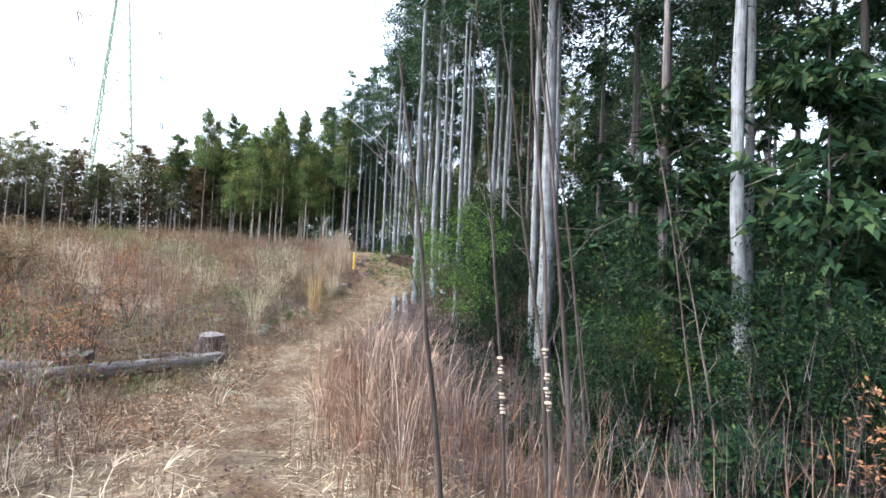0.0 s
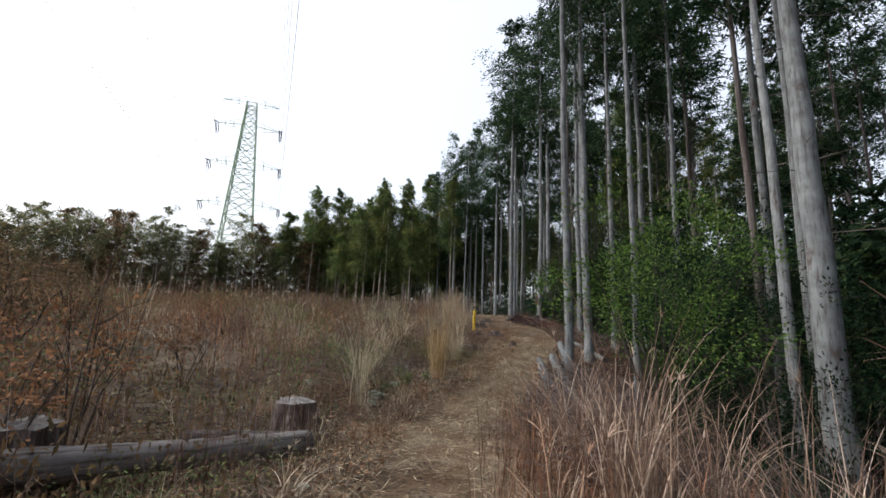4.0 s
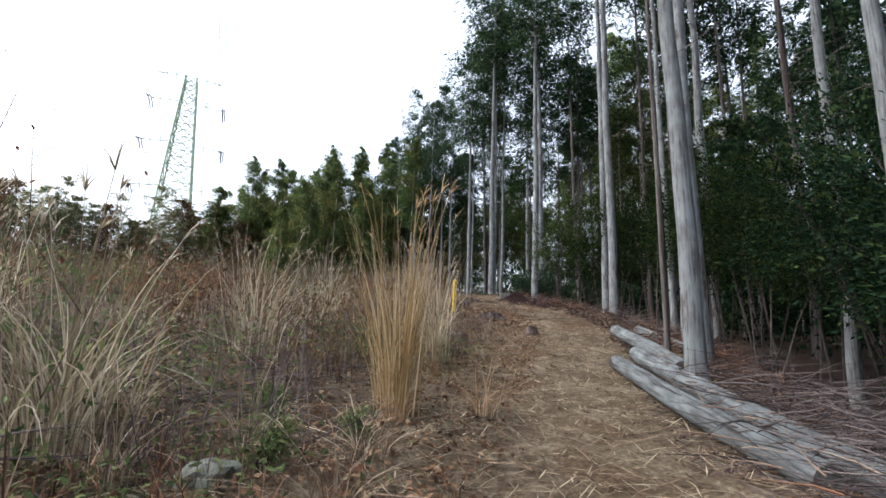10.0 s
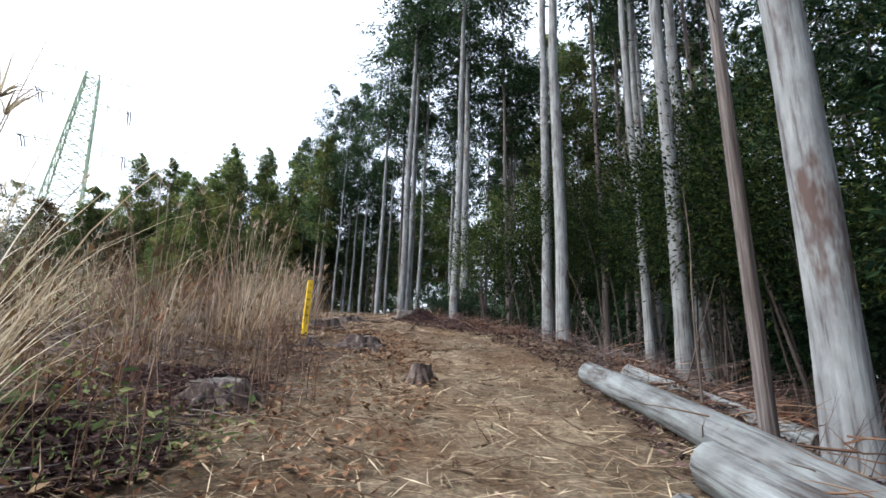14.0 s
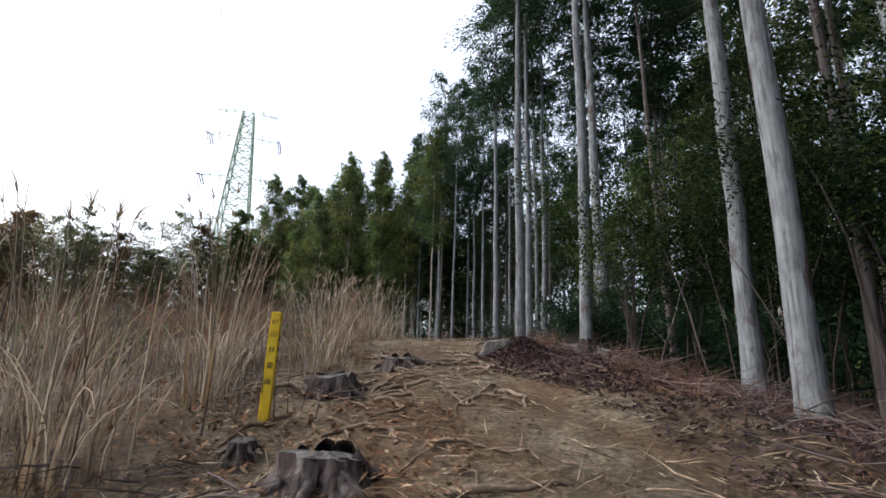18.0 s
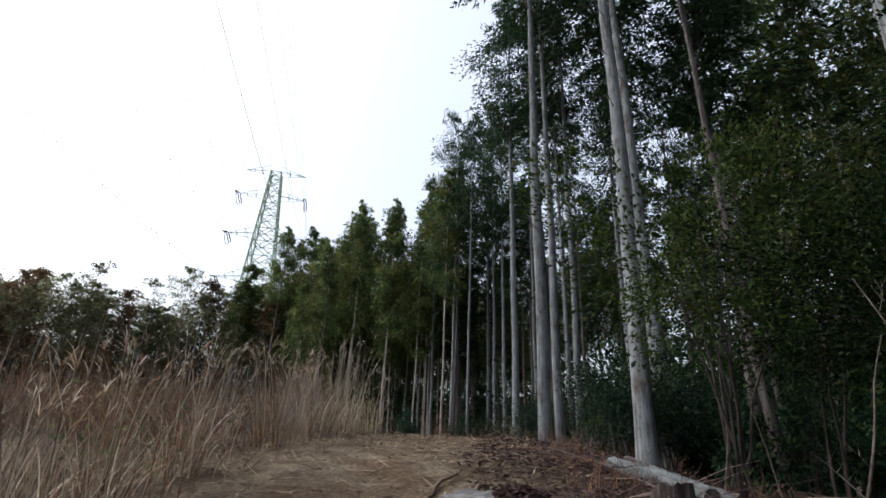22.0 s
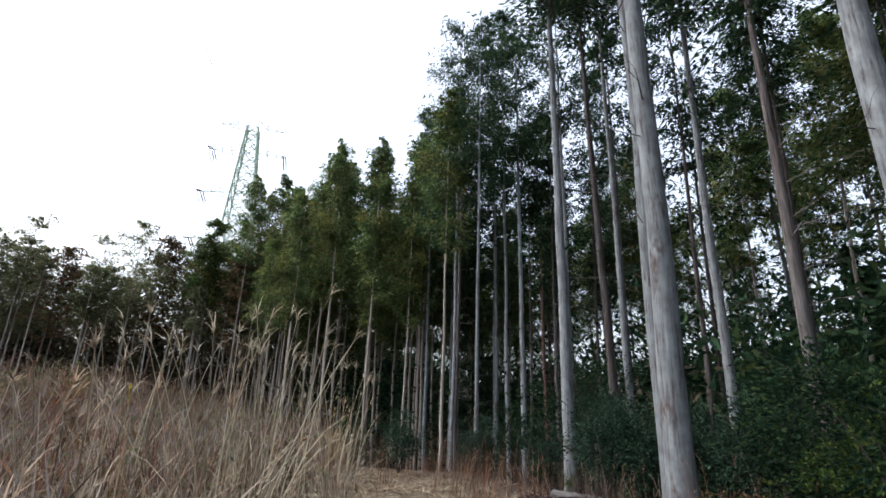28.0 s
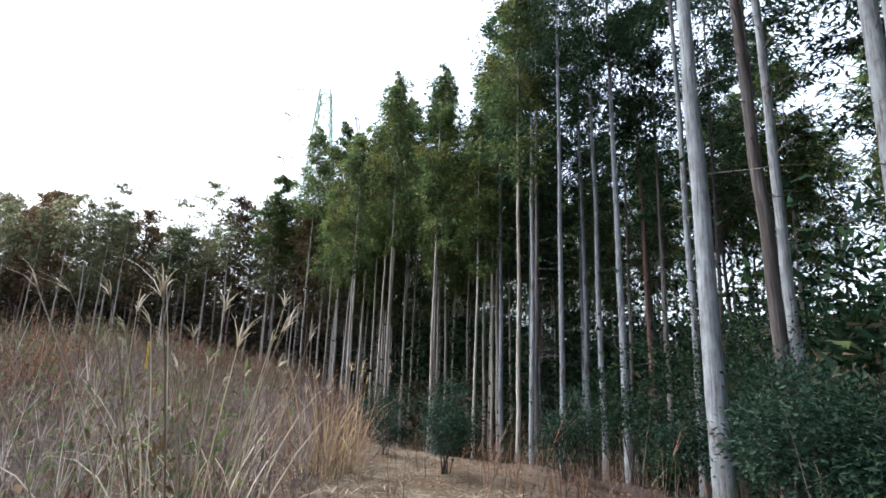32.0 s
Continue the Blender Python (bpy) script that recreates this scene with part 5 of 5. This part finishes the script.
# ---- logs, stumps, rocks, roots ----
def log(label, a, b, r0, r1, mat=None):
    """A log from a to b; its own z axis runs along it."""
    ob = tagged(new("log"), label, "log", "felled logs")
    a, b = Vector(a), Vector(b)
    n, sides = 18, 16
    t = np.linspace(0, 1, n)
    ln = (b - a).length
    ph = rng.uniform(0, 6, 4)
    P = np.column_stack([.025 * np.sin(t * 5 + ph[0]), .02 * np.sin(t * 4 + ph[1]), t * ln])
    r = (r0 + (r1 - r0) * t)[:, None] * (1 + rng.normal(0, .03, (n, sides)) + .05 * np.sin(np.arange(sides) * 6.28 / sides * 2 + ph[2])[None])
    for k in range(3):
        r[int(rng.integers(2, n - 2)), int(rng.integers(sides))] *= 1.22
    V, F = path_tube(P, r, sides)
    part("bark", (V, F), mat or LOGWOOD, ob, smooth=True)
    for base, way in ((0, -1), ((n - 1) * sides, 1)):
        ring = V[base:base + sides]
        c = ring.mean(0)
        rim = c + (ring - c) * .95 + [0, 0, way * .012]
        W = np.concatenate([ring, rim, [c + [0, 0, way * .014]]])
        fs = [(i, (i + 1) % sides, sides + (i + 1) % sides, sides + i) for i in range(sides)] + [(sides + i, sides + (i + 1) % sides, 2 * sides) for i in range(sides)]
        me = bpy.data.meshes.new("cut_end")
        me.from_pydata([tuple(p) for p in W], [], fs)
        me.materials.append(CUTWOOD)
        e = new("cut_end", me)
        e.parent = ob
    ob.matrix_basis = Matrix.Translation(a) @ (b - a).to_track_quat("Z", "Y").to_matrix().to_4x4()
    return ob


def gz(x, y, up):
    return (x, y, float(ground(x, y)) + up)


GREYLOG = "grey weathered barkless log lying beside the trail"
log(GREYLOG, gz(-1.3, 26.15, .11), gz(-1.28, 22.3, .11), .12, .14)
log(GREYLOG, gz(-2.2, 22.6, .1), gz(-1.75, 18.4, .1), .11, .13)
log(GREYLOG, gz(-1.72, 23.15, .12), gz(-1.22, 17.8, .12), .13, .16)
log("thin grey log half hidden under brushwood", gz(-1.4, 17.6, .1), gz(-1.5, 13.2, .1), .10, .11)
log("long weathered log lying in the dry grass", gz(-5.35, 11.9, .14), gz(-6.85, 8.2, .14), .15, .17, OLDLOG)
log("long weathered log lying in the dry grass", gz(-7.0, 9.0, .16), gz(-8.6, 5.8, .16), .18, .22, OLDLOG)
log("grey log beside a stump", gz(-5.45, 12.6, .07), gz(-6.9, 11.3, .07), .07, .08, OLDLOG)
log("pale log end among brush", gz(-.75, 26.4, .1), gz(.25, 24.9, .08), .11, .11)
log("pale split log lying before a tree", gz(-2.75, 36.3, .12), gz(-1.9, 35.0, .1), .085, .09)
log("pale split log lying before a tree", gz(-2.6, 36.45, .14), gz(-1.55, 35.5, .1), .075, .08)
log("short pale log lying at the wood's foot", gz(-6.2, 44.6, .1), gz(-5.2, 44.2, .1), .1, .1, GREYSTUMP)


def stump(label, x, y, r, h, roots=5, mat=None, flat=False):
    ob = tagged(new("tree_stump"), label, "stump", "tree stumps")
    sides, n = 20, 7
    z = np.linspace(-.15, h, n)
    a = np.arange(sides) * 2 * math.pi / sides
    ph = rng.uniform(0, 6)
    lob = 1 + .13 * np.sin(a * roots + ph) + .07 * np.sin(a * 3 + 1) + .05 * np.sin(a * 9 + ph)
    R = r * (1 + 1.0 * np.exp(-(z + .15) / (h * .5 + .05)))[:, None] * (1 + (lob - 1)[None] * (1 + 2.2 * np.exp(-(z + .15) / (h * .6)))[:, None]) * (1 + rng.normal(0, .035, (n, sides)))
    V, F = path_tube(np.column_stack([np.zeros(n), np.zeros(n), z]), R, sides)
    V[-sides:, 2] += (.05 if flat else .14) * h * np.sin(a + ph) + rng.normal(0, .02 * h if flat else .06 * h, sides)
    if not flat:
        V[:, :2] *= (1 + rng.normal(0, .06, len(V)))[:, None]
    part("bark", (V, F), mat or STUMPWOOD, ob, smooth=True)
    ring = V[-sides:]
    c = ring.mean(0)
    W = np.concatenate([ring + [0, 0, .002], c + (ring - c) * .5 + [0, 0, .015] + np.column_stack([np.zeros((sides, 2)), rng.normal(0, .008, sides)]), [c + [0, 0, .02]]])
    fs = [(i, (i + 1) % sides, sides + (i + 1) % sides, sides + i) for i in range(sides)] + [(sides + i, sides + (i + 1) % sides, 2 * sides) for i in range(sides)]
    me = bpy.data.meshes.new("cut_top")
    me.from_pydata([tuple(p) for p in W], [], fs)
    me.materials.append(CUTWOOD if flat else GREYSTUMP)
    e = new("cut_top", me)
    e.parent = ob
    if mat is None and not flat:  # buttress roots that run out over the ground
        g0 = float(ground(x, y))
        for k in range(roots + 1):
            w, ln = ph + (1.57 + 6.283 * k) / roots + rng.normal(0, .15), r * rng.uniform(1.9, 3.2)
            q = np.linspace(.5, 1, 6)
            px, py = np.cos(w + .3 * (q - .5)) * (r * .75 + ln * (q - .5)), np.sin(w + .3 * (q - .5)) * (r * .75 + ln * (q - .5))
            pz = ground(x + px, y + py) - g0 + h * .75 * (2 - 2 * q) ** 2.2 - .05 * (q == 1) + .012
            part("root", path_tube(np.column_stack([px, py, pz]), np.linspace(r * .36, r * .09, 6)[:, None] * (1 + rng.normal(0, .12, (6, 8))), 8), STUMPWOOD, ob, smooth=True)
        ob.matrix_basis = at(x, y)
        return ob
    ob.matrix_basis = at(x, y, rng.uniform(0, 360))
    return ob


STUMP = "weathered grey-brown tree stump with a flat cut top"
stump(STUMP, -6.05, 12.85, .27, .5, flat=True)
stump(STUMP, -6.87, 9.2, .22, .5, flat=True)
stump("low gnarled stump on the trail's edge", -4.2, 28.2, .22, .15, 7)
stump("dark rotten stump in the slope", -5.0, 25.0, .2, .15, 6)
stump("low gnarled stump with spreading roots", -5.2, 30.2, .21, .19, 6)
stump("low dark stump by the grass", -5.0, 31.9, .2, .09, 6)
stump("small broken stump on the trail", -3.25, 26.0, .09, .16)
stump("pale grey old stump half buried in dark leaves", -3.66, 33.0, .25, .2, 5, GREYSTUMP, True)
stump("mossy little stump beside the yellow post", -5.05, 28.5, .08, .09)
stump("small pale grey stump behind the mound", -2.35, 33.7, .12, .25)


def rock(label, x, y, size, squash=.6):
    bm = bmesh.new()
    bmesh.ops.create_icosphere(bm, subdivisions=3, radius=size)
    for v in bm.verts:
        n = noise.noise(v.co * (2.2 / size) + Vector((x, y, 0))) * .35 + noise.noise(v.co * (6 / size)) * .1
        v.co *= 1 + n
        v.co.z *= squash
    me = bpy.data.meshes.new("rock")
    bm.to_mesh(me)
    bm.free()
    me.materials.append(ROCK)
    ob = new("rock", me)
    ob.matrix_basis = at(x, y, rng.uniform(0, 360), sink=size * .15)
    return tagged(ob, label, "rock", "rocks beside the trail")


for x, y, s in [(-4.55, 10.3, .12), (-5.65, 15.3, .15), (-6.5, 12.3, .13), (-7.1, 15.6, .2), (-5.75, 16.0, .2), (-5.75, 17.4, .18), (-6.3, 13.2, .12), (-4.0, 9.4, .08)]:
    rock("pale lichened rock half sunk in dry grass", x, y, s)


def root(pts, r):
    P = np.array([(x, y, float(ground(x, y) + bumps(np.float64(x), np.float64(y))) + u) for x, y, u in pts])
    k = np.linspace(0, len(P) - 1, len(P) * 3)
    Q = np.stack([np.interp(k, np.arange(len(P)), P[:, i]) for i in range(3)], 1)
    ob = part("tree_root", path_tube(Q, np.linspace(r, r * .35, len(Q))[:, None] * (1 + rng.normal(0, .08, (len(Q), 7))), 7), ROOTWOOD, smooth=True)
    return tagged(ob, "bare brown tree root crossing the trail", "root", "roots across the trail")


HUBS = [(-5.2, 30.3), (-4.2, 28.2), (-3.6, 32.9), (-5.0, 31.9), (-3.5, 31.2), (-4.6, 31.2)]
for k in range(100):
    thick = k < 110
    if thick:
        hx, hy = HUBS[k % len(HUBS)]
        a = rng.uniform(0, 6.28)
        x0, y0 = hx + rng.uniform(.25, .9) * math.cos(a), hy + rng.uniform(.25, .9) * math.sin(a)
        a += rng.normal(0, .5)
    else:
        y0 = rng.uniform(24, 34)
        x0, a = float(track_x(y0)) + rng.uniform(-2.0, 1.2), rng.uniform(0, 6.28)
    n, pts = int(rng.integers(6, 12)), []
    for j in range(n):
        pts.append((x0, y0, .008 + .020 * math.sin(j * 1.3 + k) - .05 * (j in (0, n - 1))))
        a += rng.normal(0, .38)
        x0, y0 = x0 + .13 * math.cos(a), y0 + .12 * math.sin(a)
    root(pts, rng.uniform(.011, .034) if thick else rng.uniform(.008, .018))


def litter_mound(x, y, r, h):
    ob = tagged(new("leaf_mound"), "mound of dark fallen leaves round an old stump", "mound")
    g0 = float(ground(x, y))
    n, m = 16, 28
    q = np.concatenate([[0], np.repeat(np.arange(1, n + 1) / n, m)])
    a = np.concatenate([[0], np.tile(np.arange(m) * 2 * math.pi / m, n)])
    X, Y = r * q * np.cos(a), r * q * np.sin(a)
    Z = ground(x + X, y + Y) - g0 + h * (1 - step(0, 1, q)) - .10 * step(.8, 1, q) + .02 * np.sin(X * 17) * np.sin(Y * 19)
    me = bpy.data.meshes.new("earth")
    fs = [(0, 1 + j, 1 + (j + 1) % m) for j in range(m)] + [(1 + (i - 1) * m + j, 1 + i * m + j, 1 + i * m + (j + 1) % m, 1 + (i - 1) * m + (j + 1) % m) for i in range(1, n) for j in range(m)]
    me.from_pydata(np.column_stack([X, Y, Z]).tolist(), [], fs)
    me.materials.append(DARKLITTER)
    e = new("earth", me)
    e.parent = ob
    N = 3600
    q, a = np.sqrt(rng.uniform(0, 1, N)) * 1.15, rng.uniform(0, 6.28, N)
    X, Y = r * q * np.cos(a), r * q * np.sin(a)
    c = np.stack([X, Y, ground(x + X, y + Y) - g0 + h * (1 - step(0, 1, q)) + .02], 1)
    tagged(part("leaf_cover", leaves(c, rng.normal(0, 1, (N, 3)) * np.array([1, 1, .4]), .07 * rng.uniform(.5, 1.3, N), .04, .7), DARKLITTER, ob), kind="stuff")
    ob.matrix_basis = at(x, y)


litter_mound(-3.38, 32.9, .62, .27)
litter_mound(-2.2, 32.3, 1.3, .06)
litter_mound(-5.4, 23.4, .7, .2)
litter_mound(-5.6, 25.3, .8, .15)
litter_mound(-5.3, 44.0, 1.2, .2)


# ---- the yellow post ----
def words(name, text, size, m, parent, mat):
    cu = bpy.data.curves.new(name, "FONT")
    cu.body, cu.size, cu.align_x, cu.align_y, cu.extrude = text, size, "CENTER", "CENTER", .0008
    tmp = new(name, cu)
    bpy.context.view_layer.update()
    me = bpy.data.meshes.new_from_object(tmp.evaluated_get(bpy.context.evaluated_depsgraph_get()))
    bpy.data.objects.remove(tmp)
    me.materials.clear()
    me.materials.append(mat)
    ob = new(name, me)
    ob.parent, ob.matrix_basis = parent, m
    return ob


def post(x, y, turn, h=1.0, w=.095):
    ob = tagged(new("boundary_post"), "yellow square forest boundary post with black stamped characters", "post")
    bm = bmesh.new()
    bmesh.ops.create_cube(bm, size=1, matrix=Matrix.Translation((0, 0, h / 2 - .1)) @ Matrix.Diagonal((w, w, h + .2, 1)))
    bmesh.ops.bevel(bm, geom=bm.edges[:], offset=.008, segments=3, affect="EDGES")
    me = bpy.data.meshes.new("shaft")
    bm.to_mesh(me)
    bm.free()
    me.materials.append(YELLOW)
    new("shaft", me).parent = ob
    f = -w / 2 - .001
    tagged(words("number", "87", .062, pose(0, f, h - .10, 90, 0, 0), ob, INK), "black stamped number 87")
    for k, ch in enumerate("山林愛護"):
        tagged(words("character", ch, .062, pose(0, f, h - .215 - .145 * k, 90, 0, 0), ob, INK), "black stamped character " + ch)
        if k < 3:
            bm = bmesh.new()
            for j in range(3):
                bmesh.ops.create_cube(bm, size=1, matrix=Matrix.Translation((w / 2 + .001, .012 * (j - 1), h - .25 - .1 * k)) @ Matrix.Diagonal((.002, .008, .05, 1)))
            me = bpy.data.meshes.new("side_mark")
            bm.to_mesh(me)
            bm.free()
            me.materials.append(INK)
            new("side_mark", me).parent = ob
    ob.matrix_basis = at(x, y, turn, tilt=(0, 1.0))
    return ob


post(-5.36, 29.2, 23)


def small_post(x, y):
    ob = tagged(new("marker_stake"), "small yellow marker stake on the far slope", "stake")
    bm = bmesh.new()
    bmesh.ops.create_cube(bm, size=1, matrix=Matrix.Translation((0, 0, .35)) @ Matrix.Diagonal((.07, .07, .9, 1)))
    bmesh.ops.bevel(bm, geom=bm.edges[:], offset=.012, segments=2, affect="EDGES")
    me = bpy.data.meshes.new("shaft")
    bm.to_mesh(me)
    bm.free()
    me.materials.append(YELLOW)
    new("shaft", me).parent = ob
    ob.matrix_basis = at(x, y, 20)


small_post(-20.5, 48.7)


# ---- pylon and power lines ----
def bars(segs, r, sides=5):
    return join([path_tube(np.array([a, b], float), np.full(2, r), sides) for a, b in segs])


def pylon(x, y, ztop):
    ob = tagged(new("pylon"), "pale steel lattice transmission tower behind the trees", "pylon")
    g = float(ground(x, y)) - 6
    H = ztop - g
    half = lambda z: 1.6 + (H - z) * .068 + .00045 * max(0, H - 42 - z) ** 2
    levels = [0, 9, 17.5, 25.5, 33, 40, 46, 51.5, 56.5, 61, 65.5, 70, 74.5, 79, H - .2]
    levels = [z for z in levels if z <= H]
    cor = [(-1, -1), (1, -1), (1, 1), (-1, 1)]
    for sx, sy in cor:
        part("leg", path_tube(np.array([(sx * half(a), sy * half(a), a) for a in levels]), np.full(len(levels), .26), 5), STEEL, ob)
    for k in range(4):
        (ax, ay), (bx, by) = cor[k], cor[(k + 1) % 4]
        segs = []
        for a, b in zip(levels, levels[1:]):
            ha, hb = half(a), half(b)
            segs += [((ax * ha, ay * ha, a), (bx * hb, by * hb, b)), ((bx * ha, by * ha, a), (ax * hb, ay * hb, b)), ((ax * hb, ay * hb, b), (bx * hb, by * hb, b))]
        tagged(part("bracing", bars(segs, .13, 4), STEEL, ob), kind="stuff")
    ends = []
    for z, reach in ((H - 9.5, 10.5), (H - 23.5, 11.5), (H - 38, 12.5), (H - .5, 9.5)):
        h = half(z)
        for sgn in (-1, 1):
            tip = (sgn * reach, 0, z + .3)
            segs = [((sgn * h, -h, z), tip), ((sgn * h, h, z), tip), ((sgn * h, -h, z + 2.2), tip), ((sgn * h, h, z + 2.2), tip)]
            for q in (.35, .68):
                p = [tuple(np.array(s[0]) * (1 - q) + np.array(tip) * q) for s in segs]
                segs += [(p[0], p[1]), (p[0], p[2]), (p[1], p[3]), (p[2], p[3])]
            tagged(part("cross_arm", bars(segs, .07, 4), STEEL, ob), kind="stuff")
            ends.append((tip, z < H - 1))
    for (tx, ty, tz), string in ends:
        if not string:
            continue
        for dy in (-1, 1):
            for dx in (-.35, .35):
                P = np.linspace((tx + dx, ty + dy * .4, tz - .2), (tx + dx, ty + dy * 4.6, tz - 1.3), 27)
                r = np.where(np.arange(27) % 2 == 0, .18, .11)
                part("insulator", path_tube(P, r, 8), DARKMETAL, ob)
        t = np.linspace(-1, 1, 11)
        part("jumper", path_tube(np.column_stack([np.full(11, tx), ty + 4.6 * t, tz - 1.3 - 2.4 * (1 - t * t)]), np.full(11, .09), 5), DARKMETAL, ob)
    ob.matrix_basis = pose(x, y, g, 0, 0, LINE_TURN)
    return ob, g, ends


LINE_TURN = 31.2
PYLON, _pg, _ends = pylon(-103, 147.4, 82)
_c, _s = math.cos(radians(LINE_TURN)), math.sin(radians(LINE_TURN))
for (tx, ty, tz), string in _ends:
    for way in (-1, 1):
        s = np.linspace(0, 1, 40)
        off = 4.6 if string else 0
        ly = way * (off + s * 330)
        z = _pg + tz - (1.3 if string else 0) - 46 * s * (1 - s) + s * (4 if way < 0 else -14)
        for dx in (0,):
            lx = np.full(40, tx + dx)
            P = np.column_stack([-103 + lx * _c - ly * _s, 147.4 + lx * _s + ly * _c, z])
            tagged(part("power_line", path_tube(P, np.full(40, .03), 4), DARKMETAL), "thin dark overhead conductor strung from the pylon", "cable", "power lines")
